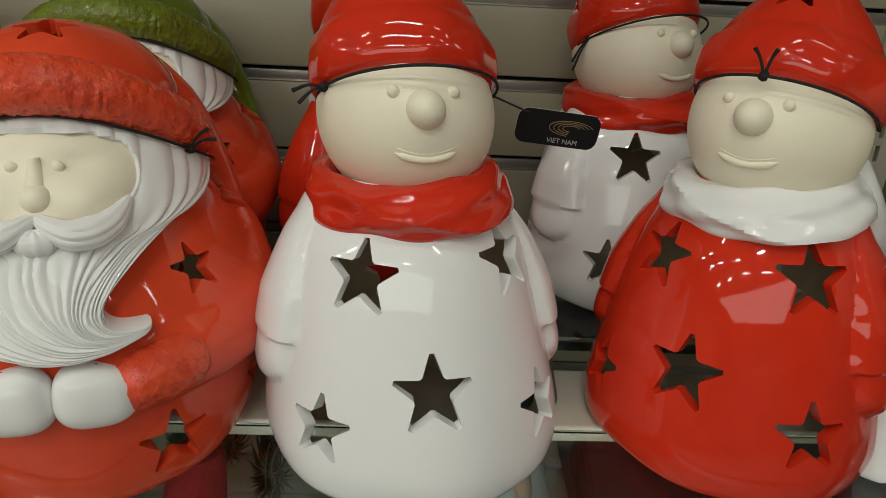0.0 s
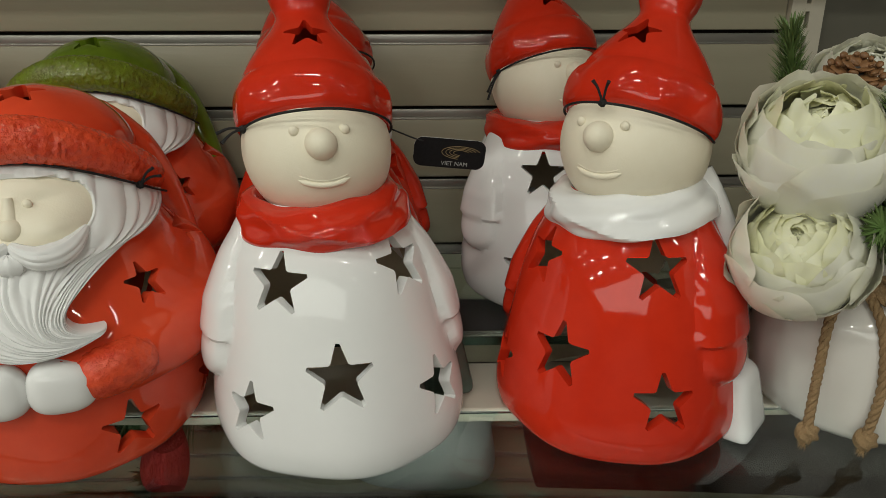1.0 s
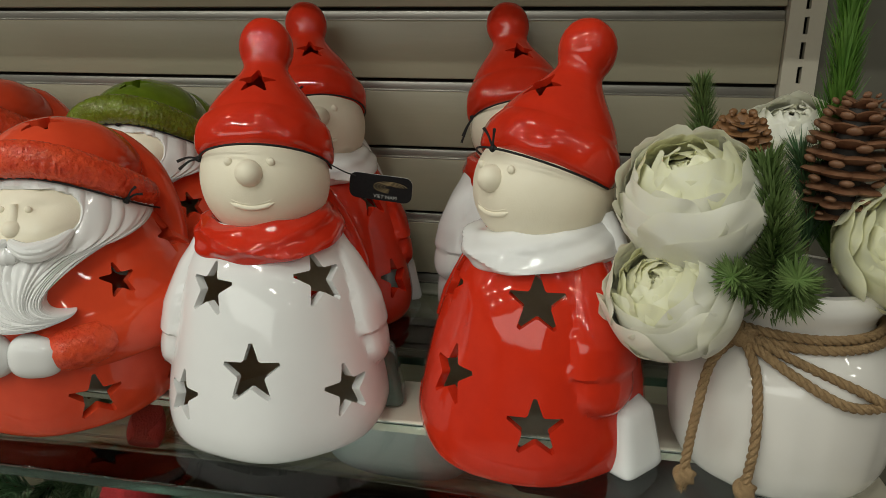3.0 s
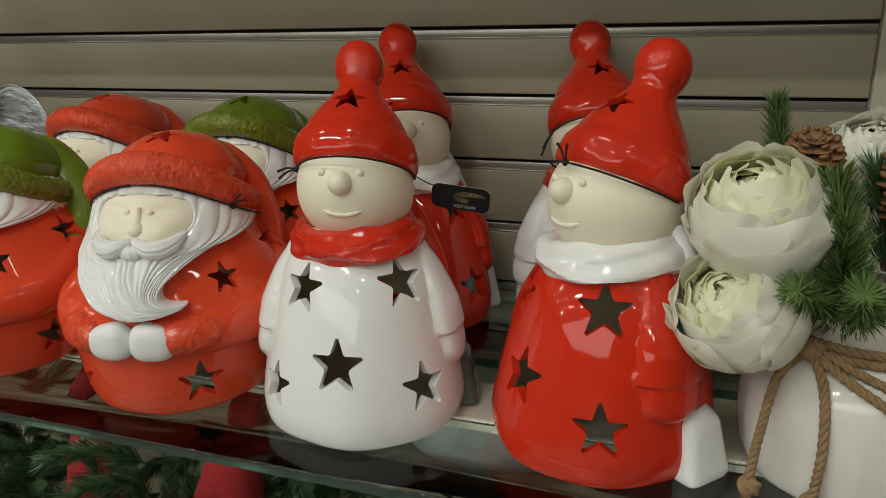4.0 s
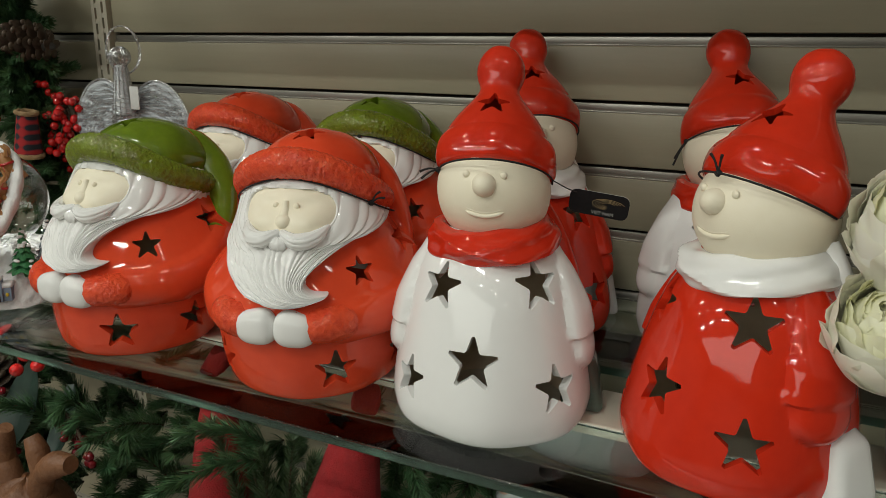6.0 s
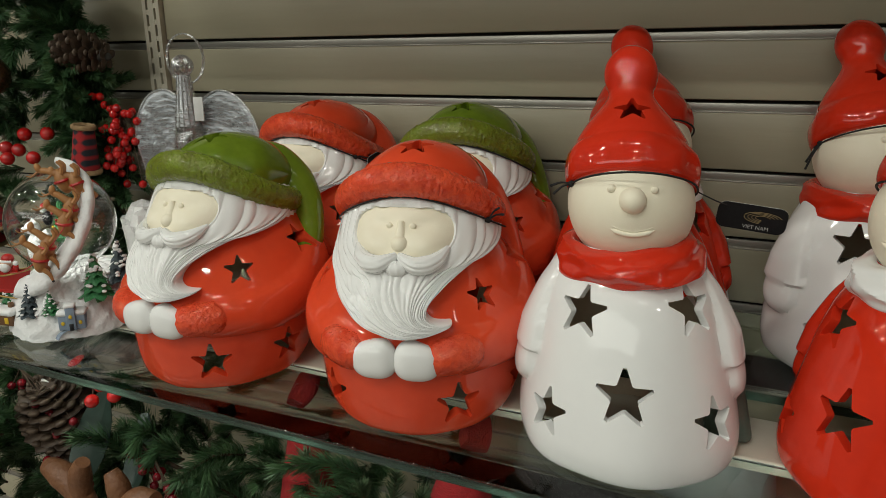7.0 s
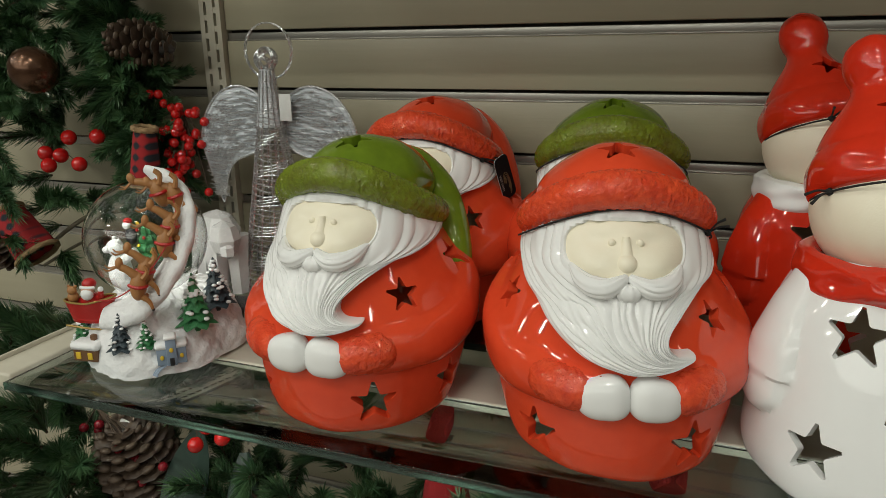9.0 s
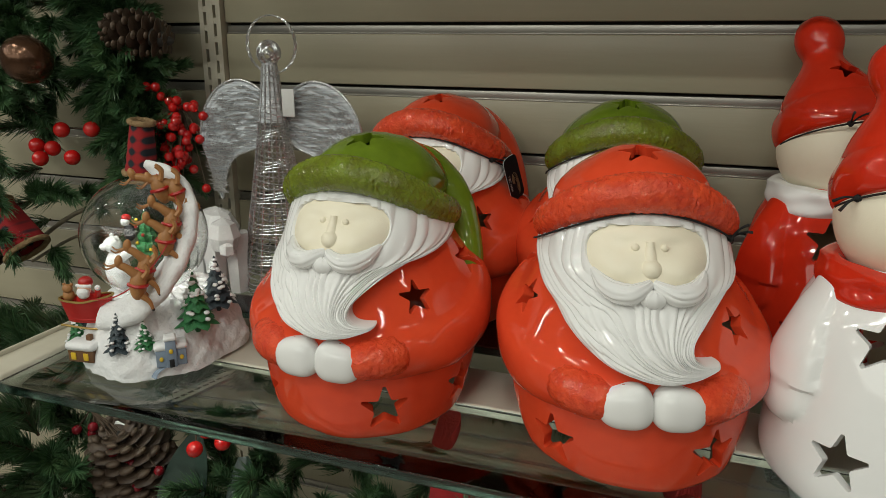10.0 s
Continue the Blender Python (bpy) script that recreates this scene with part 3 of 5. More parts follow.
        s.tube(pts, [0.0026, 0.0050, 0.0068, 0.0072, 0.0056, 0.0015], 4, 48, flat=1.0, sub=8, twist=lambda a, k: 0.11 * abs(math.sin(5 * a + 0.05 * k)) + 0.02 * math.sin(13 * a))
    s.ball((0, head(0, 0.1435)[1] - 0.001, 0.1435), (0.0090, 0.0055, 0.0065), 4, nu=32, nv=20, ripple=lambda a, b: 0.06 * math.sin(9 * a))
    # cap: stippled roll that arches over the brow, dome and a tail that droops at one side
    cap = Soup()

    def roll(u, w):
        a, b = 2 * math.pi * u, 2 * math.pi * w
        thick = 1 + 0.10 * math.cos(a)
        rr = 0.0650 + 0.0010 * max(0, math.cos(a)) + 0.0122 * thick * math.cos(b)
        q = Vector((rr * math.sin(a), -rr * math.cos(a), 0.0130 * thick * math.sin(b) - 0.003 - 0.0150 * math.sin(a) ** 2))
        n = 0.0027 * (0.35 - abs(pit(q * 1.2, 7))) + 0.0004 * noise.noise(q * 800)
        return q + Vector((math.cos(b) * math.sin(a), -math.cos(b) * math.cos(a), math.sin(b))) * n
    cap.grid(roll, 300, 44, 5, wrap_v=True)
    dome, dcut = Soup(), Soup()
    dp = [(-0.010, 0.058), (-0.004, 0.060), (0.004, 0.0610), (0.011, 0.0600), (0.018, 0.0565), (0.026, 0.0500), (0.033, 0.0420), (0.039, 0.0325), (0.0435, 0.0215), (0.0460, 0.0105), (0.0466, 0.0010)]
    ring_shell(dome, dp, [(z - 0.006 if z > 0 else z, max(0.0006, r - 0.006)) for z, r in dp[:-1]] + [(0.0400, 0.0006)], lambda z: (0.10 * z, 0.10 * z + 0.004), 80, lambda a, z: 0.0012 * math.sin(3 * a + 60 * z) + 0.0006 * math.sin(7 * a))
    star_prism(dcut, (0.001, -0.035, 0.034), (0, -0.75, 1.0), 0.0172, 0.019)
    star_prism(dcut, (-0.040, 0.012, 0.033), (-0.8, 0.2, 1.0), 0.0140, 0.016)
    cap.merge(pierced(dome, dcut), lambda p: 3)
    cap.tube([(0.004, 0.016, 0.026), (0.028, 0.034, 0.021), (0.048, 0.046, 0.004), (0.062, 0.050, -0.018), (0.073, 0.048, -0.042), (0.0790, 0.042, -0.060), (0.0800, 0.036, -0.074)], [0.018, 0.023, 0.0225, 0.019, 0.0155, 0.0135, 0.0125], 3, 26, sub=5)
    cap.ball((0.0800, 0.034, -0.078), (0.0135, 0.0135, 0.0150), 3)
    cm = cap.mesh("cap", [RED])
    slots = list(cap.m)
    cm.transform(pose(0, lean(0.185)[1] - 0.001, 0.1890, -20))
    s.merge(cm, lambda p: slots[p.index] if p.index < len(slots) else 3)
    return s


HOODED, BEARDED = hooded_mesh(), beard_mesh()


def placed(soup, mats, x, y, z, turn, label, tip):
    """A figurine on the shelf; tip: how far its top stands aside (x) and back (y), per metre of height."""
    ob = solid("ceramic_lantern_figurine", soup, mats, label, "figurine", pose(x, y, z, 0, 0, turn), "ceramic lantern figurines on the shelf", sharp=38)
    a = radians(-turn)
    sx, sy = tip[0] * math.cos(a) - tip[1] * math.sin(a), tip[0] * math.sin(a) + tip[1] * math.cos(a)
    ob.data.transform(Matrix(((1, 0, sx, 0), (0, 1, sy, 0), (0, 0, 1, 0), (0, 0, 0, 1))))
    return ob


def hooded(x, y, z, turn, robe, scarf, bag, label, tip=(-0.04, 0)):
    return placed(HOODED, [robe, CLAY, BISQUE, RED, scarf, bag], x, y, z, turn, label, tip)


def bearded(x, y, z, turn, cap, trim, label, tip=(-0.03, 0)):
    return placed(BEARDED, [ORANGE, CLAY, BISQUE, cap, WHITE, trim, WHITE, ORANGE_FUR], x, y, z, turn, label, tip)


hooded(0.170, -0.285, SHELF, 12, WHITE, RED, DARK_GREEN, "white glazed ceramic lantern figure with red hat and scarf")
hooded(0.371, -0.274, SHELF, -41, RED, WHITE, WHITE, "red glazed ceramic lantern figure with white scarf and sack")
hooded(0.150, -0.106, BACK, 24, RED, WHITE, WHITE, "red glazed lantern figure with white scarf in back row")
hooded(0.355, -0.092, BACK, 20, WHITE, RED, BLACK_GLAZE, "white glazed lantern figure with red scarf in back row")
bearded(-0.018, -0.291, SHELF, 14, ORANGE, ORANGE_FUR, "stout bearded ceramic lantern figure with a red cap")
bearded(-0.246, -0.299, SHELF, 0, GREEN, GREEN_FUR, "stout bearded ceramic lantern figure with a green cap")
bearded(-0.046, -0.121, BACK, 10, GREEN, GREEN_FUR, "bearded lantern figure with a green cap in back row")
bearded(-0.245, -0.122, BACK, 0, ORANGE, ORANGE_FUR, "bearded lantern figure with a red cap in back row")


# ---- plants and trimmings ----
NEEDLE = material("dark_pine_needle", (0.042, 0.108, 0.048), 0.40, second=(0.085, 0.155, 0.055), scale=60, amount=0.8)
NEEDLE_GREY = material("grey_green_needle", (0.035, 0.075, 0.03), 0.5, second=(0.09, 0.12, 0.05), scale=60, amount=0.8)
NEEDLE_FRESH = material("fresh_green_needle", (0.065, 0.17, 0.02), 0.45, second=(0.12, 0.24, 0.04), scale=50, amount=0.8)
STEM = material("brown_stem", (0.08, 0.05, 0.03), 0.8, bump=0.5, bump_scale=300)
CONE = material("pine_cone_scale", (0.035, 0.020, 0.012), 0.6, second=(0.12, 0.080, 0.050), scale=2.4, amount=0.8, bump=0.0)
CONE_TAN = material("tan_cone_scale", (0.25, 0.12, 0.045), 0.55, second=(0.13, 0.06, 0.025), scale=2.4, amount=0.8)
BERRY = material("red_berry", (0.55, 0.012, 0.010), 0.18, second=(0.35, 0.006, 0.006), scale=60, amount=0.6, coat=0.4)
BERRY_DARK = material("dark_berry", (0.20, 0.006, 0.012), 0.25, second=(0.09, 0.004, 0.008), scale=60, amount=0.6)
PETAL = material("cream_petal", (0.985, 0.975, 0.91), 0.38, second=(0.985, 0.97, 0.78), scale=2.2, amount=0.6)
PETAL_YELLOW = material("pale_yellow_petal", (0.95, 0.94, 0.66), 0.42, second=(0.95, 0.95, 0.82), scale=2.4, amount=0.8, spread=0.04)
JUTE = material("jute_rope", (0.36, 0.235, 0.115), 0.85, second=(0.24, 0.15, 0.07), scale=150, amount=0.8, bump=0.8, bump_scale=900)


def thin_sheet(mat, colour, share):
    """Lets part of the light pass through a silk petal."""
    tree, base = nodes_of(mat)
    tl, mx = tree.nodes.new("ShaderNodeBsdfTranslucent"), tree.nodes.new("ShaderNodeMixShader")
    tl.inputs["Color"].default_value = (*colour, 1)
    mx.inputs[0].default_value = share
    tree.links.new(base.outputs[0], mx.inputs[1])
    tree.links.new(tl.outputs[0], mx.inputs[2])
    tree.links.new(mx.outputs[0], tree.nodes["Material Output"].inputs["Surface"])


VASE = material("cream_stoneware_glaze", (0.77, 0.745, 0.70), 0.07, second=(0.69, 0.65, 0.585), scale=8, amount=0.6, bump=0.05, bump_scale=60, coat=0.4)
NEEDLE_VASE = material("mid_green_needle", (0.10, 0.175, 0.045), 0.45, second=(0.17, 0.23, 0.08), scale=60, amount=0.8)


def needles(soup, axis_pts, count, length, width, spread, rng, slot=0, tip=0.6):
    """Thin bent blades all round a stem line."""
    pts, _ = smooth_line([Vector(p) for p in axis_pts], [0] * len(axis_pts), 8)
    n = len(pts) - 1
    for k in range(count):
        s = rng.random()
        i = min(n - 1, int(s * n))
        p = pts[i].lerp(pts[i + 1], s * n - i)
        d = (pts[i + 1] - pts[i]).normalized()
        side = d.orthogonal().normalized()
        side.rotate(Matrix.Rotation(rng.random() * 2 * math.pi, 3, d))
        ln = length * (0.65 + 0.5 * rng.random()) * (1 - (1 - tip) * s)
        way = (side * math.sin(spread) + d * math.cos(spread)).normalized()
        way = (way + Vector((rng.uniform(-0.18, 0.18) for _ in range(3)))).normalized()
        bend = (way + d * 0.35 + Vector((0, 0, -0.06))).normalized()
        across = way.cross(side + Vector((0.01, 0.02, 0.03))).normalized() * width
        over = way.cross(across).normalized() * width * 0.5
        b = len(soup.v)
        mid = p + way * ln * 0.55
        soup.v += [tuple(p - across), tuple(p + across), tuple(p + over), tuple(mid - across * 0.8), tuple(mid + across * 0.8), tuple(mid + over), tuple(mid + bend * ln * 0.45)]
        for q in ((0, 1, 4, 3), (1, 2, 5, 4), (2, 0, 3, 5), (3, 4, 6), (4, 5, 6), (5, 3, 6)):
            soup.f.append(tuple(b + j for j in q))
            soup.m.append(slot)
    return soup


def pine_sprig(axis_pts, count, length, width, spread, mat, label, seed, group="", name="pine_sprig", stem=0.0016, garland=None):
    rng = random.Random(seed)
    if garland:
        o = Vector(axis_pts[0])
        local = [Vector(p) - o for p in axis_pts]
        s = Soup().tube(local, [stem] * (len(local) - 1) + [stem * 0.4], 1, 6, sub=4)
        return part("pine_tuft", needles(s, local, count, length, width, spread, rng), [mat, STEM], garland, smooth=False, at=pose(*o))
    root = thing(name, pose(*axis_pts[0]), label, "pine sprig", group)
    o = Vector(axis_pts[0])
    local = [Vector(p) - o for p in axis_pts]
    part("stem", Soup().tube(local, [stem] * (len(local) - 1) + [stem * 0.4], 0, 6, sub=4), STEM, root)
    part("needles", needles(Soup(), local, count, length, width, spread, rng), mat, root, smooth=False)
    return root


def pine_cone(at, height, radius, mat, label, rows=11, group=""):
    root = thing("pine_cone", at, label, "pine cone", group)
    part("core", Soup().ball((0, 0, height * 0.5), (radius * 0.36, radius * 0.36, height * 0.48)), GROOVE, root)
    scale = Soup()
    scale.ball((0, -0.42, 0), (0.34, 0.55, 0.12), 0, Euler((radians(18), 0, 0)).to_matrix(), 10, 7)
    scale.ball((0, -0.86, 0.14), (0.16, 0.13, 0.10), 0, nu=8, nv=6)
    me = scale.mesh("scale", [mat])
    rows = max(6, rows - 2)
    for r in range(rows):
        h = (r + 0.5) / rows
        fat = math.sin(math.pi * (0.10 + 0.82 * h)) ** 0.7
        n = max(5, int(7 * fat + 1))
        for k in range(n):
            ob = new("scale", me)
            ob.parent = root
            size = radius * fat
            ob.matrix_basis = pose(0, 0, height * (0.04 + 0.9 * h), 0, 0, 360 * (k + 0.5 * (r % 2)) / n + r * 7) @ pose(0, 0, 0, -4 - 42 * h) @ Matrix.Diagonal((size * 1.10, size * 1.08, size * 0.85, 1))
    return root


def berry_cluster(points, radius, mat, label, name="berry_cluster", stem_from=None):
    root = thing(name, pose(*points[0]), label, "berries")
    o = Vector(points[0])
    me = Soup().ball((0, 0, 0), (radius, radius, radius), 0, nu=16, nv=10).mesh("berry", [mat])
    stems = Soup()
    for k, p in enumerate(points):
        ob = new("berry", me)
        ob.parent = root
        ob.matrix_basis = pose(*(Vector(p) - o), 0, 0, 37 * k)
        src = Vector(stem_from) - o if stem_from else Vector((0, 0, 0.02))
        if (Vector(p) - o - src).length > 1e-4:
            q = Vector(p) - o
            stems.tube([src, src.lerp(q, 0.5) + Vector((0, 0.004, 0.003)), q], 0.0007, 0, 5, sub=3)
    part("stem_spray", stems, STEM, root)
    return root


# ---- vase with peonies ----
VX, VY = 0.552, -0.276
vase = thing("ceramic_vase", pose(VX, VY, SHELF), "cream glazed vase with a jute cord bow round its neck", "vase")
vt = [(0.0, 0.060), (0.006, 0.068), (0.02, 0.074), (0.05, 0.0775), (0.08, 0.0755), (0.10, 0.066), (0.112, 0.055), (0.118, 0.0525), (0.124, 0.0545), (0.132, 0.0585), (0.139, 0.0585), (0.143, 0.055)]
vz = [0.0, 0.002, 0.006] + [0.01 + 0.0055 * k for k in range(24)] + [0.1415, 0.143]
vs = Soup()
ring_shell(vs, [(z, lerp(vt, z)) for z in vz], [(z, lerp(vt, z) - 0.006) for z in vz if z > 0.01], lambda z: (0, 0), 72, lambda a, z: -0.0016 * max(0, math.cos(9 * a)) ** 6 * max(0, 1 - abs(z - 0.05) / 0.06))
vs.box((-0.04, -0.04, 0.006), (0.04, 0.04, 0.012), 0)
part("body", vs, VASE, vase)
strand = lambda a, k: 0.26 * abs(math.cos(1.5 * a + 0.55 * k)) - 0.13


def rope(name, pts, r=0.0031, sub=16, parent=vase):
    fitted = []
    for x, y, z in pts:
        k = max(1, (lerp(vt, z) + 0.0042) / math.hypot(x, y))
        fitted.append((x * k, y * k, z))
    line, _ = smooth_line([Vector(q) for q in fitted], [0] * len(fitted), sub)
    s, run = Soup(), [0.0]
    for a, b in zip(line, line[1:]):
        run.append(run[-1] + (b - a).length)
    for strand_no in range(3):
        pts = []
        for k, q in enumerate(line):
            d = (line[min(k + 1, len(line) - 1)] - line[max(k - 1, 0)]).normalized()
            side = d.cross(Vector((0.13, 0.21, 0.97))).normalized()
            up = d.cross(side)
            a = 2 * math.pi * (run[k] / 0.017 + strand_no / 3)
            pts.append(q + (side * math.cos(a) + up * math.sin(a)) * r * 0.55)
        s.tube(pts, r * 0.58, 0, 8)
    return part(name, s, JUTE, parent, "twisted jute rope")


ring = [(0.0568 * math.cos(2 * math.pi * k / 20), 0.0568 * math.sin(2 * math.pi * k / 20), 0.1165) for k in range(21)]
rope("rope", ring, sub=10)
rope("rope", [(x, y, z - 0.0055) for x, y, z in ring], sub=10)
KX, KY = -0.042, -0.047
rope("bow_loop", [(KX, KY, 0.115), (KX + 0.030, KY - 0.006, 0.105), (KX + 0.060, KY + 0.004, 0.088), (KX + 0.066, KY + 0.006, 0.080), (KX + 0.052, KY - 0.004, 0.083), (KX + 0.028, KY - 0.012, 0.098), (KX, KY - 0.005, 0.113)])
rope("bow_end", [(KX, KY, 0.114), (KX - 0.018, KY - 0.006, 0.095), (KX - 0.026, KY - 0.016, 0.060), (KX - 0.030, KY - 0.022, 0.030), (KX - 0.030, KY - 0.023, 0.020)])
rope("bow_end", [(KX, KY - 0.003, 0.114), (KX + 0.010, KY - 0.014, 0.092), (KX + 0.012, KY - 0.022, 0.055), (KX + 0.008, KY - 0.026, 0.018)])
for ex, ey, ez in ((KX - 0.030, KY - 0.023, 0.018), (KX + 0.008, KY - 0.026, 0.014)):
    kn = Soup().ball((ex, ey, ez), (0.0072, 0.0068, 0.0070), 0, ripple=lambda a, b: 0.14 * math.sin(4 * a + 5 * b))
    kn.merge(needles(Soup(), [(ex, ey, ez), (ex - 0.001, ey, ez - 0.008)], 60, 0.011, 0.0004, 0.5, random.Random(3)).mesh("fray", [JUTE]))
    part("rope_knot", kn, JUTE, vase, "frayed jute knot")
part("rope_knot", Soup().ball((KX, KY - 0.004, 0.114), (0.0085, 0.0075, 0.0075), 0, ripple=lambda a, b: 0.12 * math.sin(4 * a + 5 * b)), JUTE, vase)


# rings of a flower: petals, polar angle of their middle, reach along, half-width, radius, flare of the rim
RINGS = ((4, 26, 30, 62, 0.62, 0.04), (6, 36, 32, 54, 0.70, 0.06), (7, 48, 34, 48, 0.78, 0.08), (7, 62, 36, 46, 0.85, 0.10), (7, 78, 38, 46, 0.91, 0.11), (6, 96, 42, 48, 0.96, 0.10), (5, 114, 40, 50, 0.99, 0.05))


def petal_mesh(mat, ring, seed):
    """One broad round petal of a ball of radius 1, from its foot under the ball to a softly ruffled rim."""
    rng = random.Random(seed)
    p1, p2, p3 = (rng.uniform(0, 6.28) for _ in range(3))
    _, middle, reach, wide, radius, flare = RINGS[ring]
    s = Soup()

    def fn(u, w, inset=0.0):
        a = 2 * math.pi * u
        k = w * (1 + 0.05 * math.sin(2 * a + p1) + 0.035 * math.sin(5 * a + p2) * w)
        k *= 1 - 0.09 * math.exp(-((a - math.pi / 2) / 0.28) ** 2)
        x, y = k * math.copysign(abs(math.cos(a)) ** 0.7, math.cos(a)), k * math.copysign(abs(math.sin(a)) ** 0.7, math.sin(a))
        free = max(0, y)
        th = radians(middle - reach * y)
        ph = radians(wide) * x / max(0.45, max(0.0, math.sin(th)) ** 0.5)
        r = radius + flare * free ** 2.5 + 0.07 * x * x * free + (0.045 * math.sin(3 * a + p1) + 0.028 * math.sin(8 * a + p3)) * w ** 3 - 0.05 * abs(x) * (1 - free) - inset
        return (r * math.sin(th) * math.sin(ph), -r * math.sin(th) * math.cos(ph), r * math.cos(th))
    s.grid(fn, 36, 10, 0)
    back = Soup()
    back.grid(lambda u, w: fn(u, w, 0.008), 36, 10, 0)
    count, top = len(s.v), list(s.f)
    s.v += back.v
    s.f += [tuple(count + i for i in q)[::-1] for q in top]
    s.m += [0] * len(top)
    return s.mesh("petal", [mat], sharp=180)


def petal_set(mat):
    return [[petal_mesh(mat, ring, 31 + 7 * ring + v) for v in range(3)] for ring in range(len(RINGS))]


thin_sheet(PETAL, (0.99, 0.985, 0.88), 0.28)
thin_sheet(PETAL_YELLOW, (0.99, 0.98, 0.74), 0.28)
CREAM_SET, YELLOW_SET = petal_set(PETAL), petal_set(PETAL_YELLOW)


def peony(at, size, label, seed, kit=CREAM_SET, inner=YELLOW_SET):
    rng = random.Random(seed)
    root = thing("peony_flower", at, label, "flower", "cream silk flowers in the vase")
    part("heart", Soup().ball((0, 0, 0), (size * 0.60, size * 0.60, size * 0.60), 0, nu=40, nv=24, ripple=lambda a, b: 0.10 * math.sin(5 * a + 4 * b) * math.cos(b)), PETAL_YELLOW, root)
    for k, ring in enumerate(RINGS):
        for i in range(ring[0]):
            ob = new("petal", (inner if k < 4 else kit)[k][rng.randrange(3)])
            ob.parent = root
            sc = size * 1.02 * rng.uniform(0.92, 1.08)
            ob.matrix_basis = pose(0, 0, 0, 0, 0, 360 * (i + 0.5 * (k % 2)) / ring[0] + rng.uniform(-14, 14)) @ pose(0, 0, 0, rng.uniform(-6, 6), rng.uniform(-4, 4), 0) @ Matrix.Diagonal((sc, sc, sc, 1))
    part("flower_stem", Soup().tube([(0, 0, -size * 0.6), (0, 0.004, -size * 1.1), (0.0, 0.01, -size * 1.4)], 0.002, 0, 8), NEEDLE, root)
    return root


FACE = lambda eye, way: look(eye, Vector(eye) + Vector(way)) @ pose(0, 0, 0, 180)
peony(FACE((0.470, -0.315, 1.366), (-0.05, -0.10, 0.18)), 0.045, "cream silk peony with ruffled petals, in the vase", 5)
peony(FACE((0.462, -0.332, 1.306), (-0.08, -0.11, 0.12)), 0.042, "cream silk peony drooping over the vase's shoulder", 6)
peony(FACE((0.607, -0.305, 1.340), (-0.02, -0.15, 0.07)), 0.043, "pale yellow silk rose in the vase", 7, YELLOW_SET)
peony(FACE((0.552, -0.215, 1.395), (-0.03, -0.10, 0.14)), 0.034, "white silk peony at the back of the vase", 8, CREAM_SET, CREAM_SET)
G = "artificial pine sprigs in the vase"
pine_sprig([(0.505, -0.262, 1.335), (0.490, -0.242, 1.39), (0.482, -0.238, 1.436)], 760, 0.027, 0.0008, 0.72, NEEDLE_VASE, "mid-green artificial pine sprig in the vase", 1, G)
pine_sprig([(0.530, -0.300, 1.300), (0.522, -0.328, 1.325), (0.516, -0.336, 1.360), (0.509, -0.328, 1.396)], 1000, 0.032, 0.0013, 0.85, NEEDLE_VASE, "upright mid-green artificial pine sprig in the vase", 2, G)
pine_sprig([(0.520, -0.300, 1.310), (0.504, -0.340, 1.322), (0.490, -0.362, 1.334)], 480, 0.025, 0.0010, 0.95, NEEDLE_VASE, "short mid-green artificial pine sprig in the vase", 3, G)
pine_sprig([(0.535, -0.305, 1.308), (0.530, -0.345, 1.320), (0.525, -0.366, 1.336)], 600, 0.027, 0.0010, 0.95, NEEDLE_VASE, "short mid-green artificial pine sprig in the vase", 4, G)
pine_sprig([(0.575, -0.270, 1.32), (0.566, -0.268, 1.40), (0.563, -0.268, 1.485)], 1300, 0.040, 0.0010, 0.45, NEEDLE_FRESH, "tall fresh green artificial pine sprig in the vase", 5, G)
pine_sprig([(0.555, -0.280, 1.33), (0.548, -0.284, 1.37), (0.540, -0.286, 1.395)], 300, 0.034, 0.0006, 0.5, NEEDLE, "dark green artificial pine sprig in the vase", 6, G)
pine_sprig([(0.595, -0.285, 1.32), (0.606, -0.305, 1.38), (0.612, -0.305, 1.43)], 380, 0.030, 0.0008, 0.6, NEEDLE_VASE, "mid-green artificial pine sprig in the vase", 9, G)
pine_cone(look((0.565, -0.292, 1.350), (0.574, -0.300, 1.60)) @ pose(0, 0, 0, 180), 0.085, 0.029, material("red_brown_cone_scale", (0.15, 0.060, 0.028), 0.55, second=(0.26, 0.14, 0.075), scale=2.4, amount=0.8), "large brown pine cone among the flowers", 11)
pine_cone(look((0.503, -0.275, 1.385), (0.497, -0.33, 1.50)) @ pose(0, 0, 0, 180), 0.036, 0.021, CONE_TAN, "small tan pine cone among the flowers", 7)


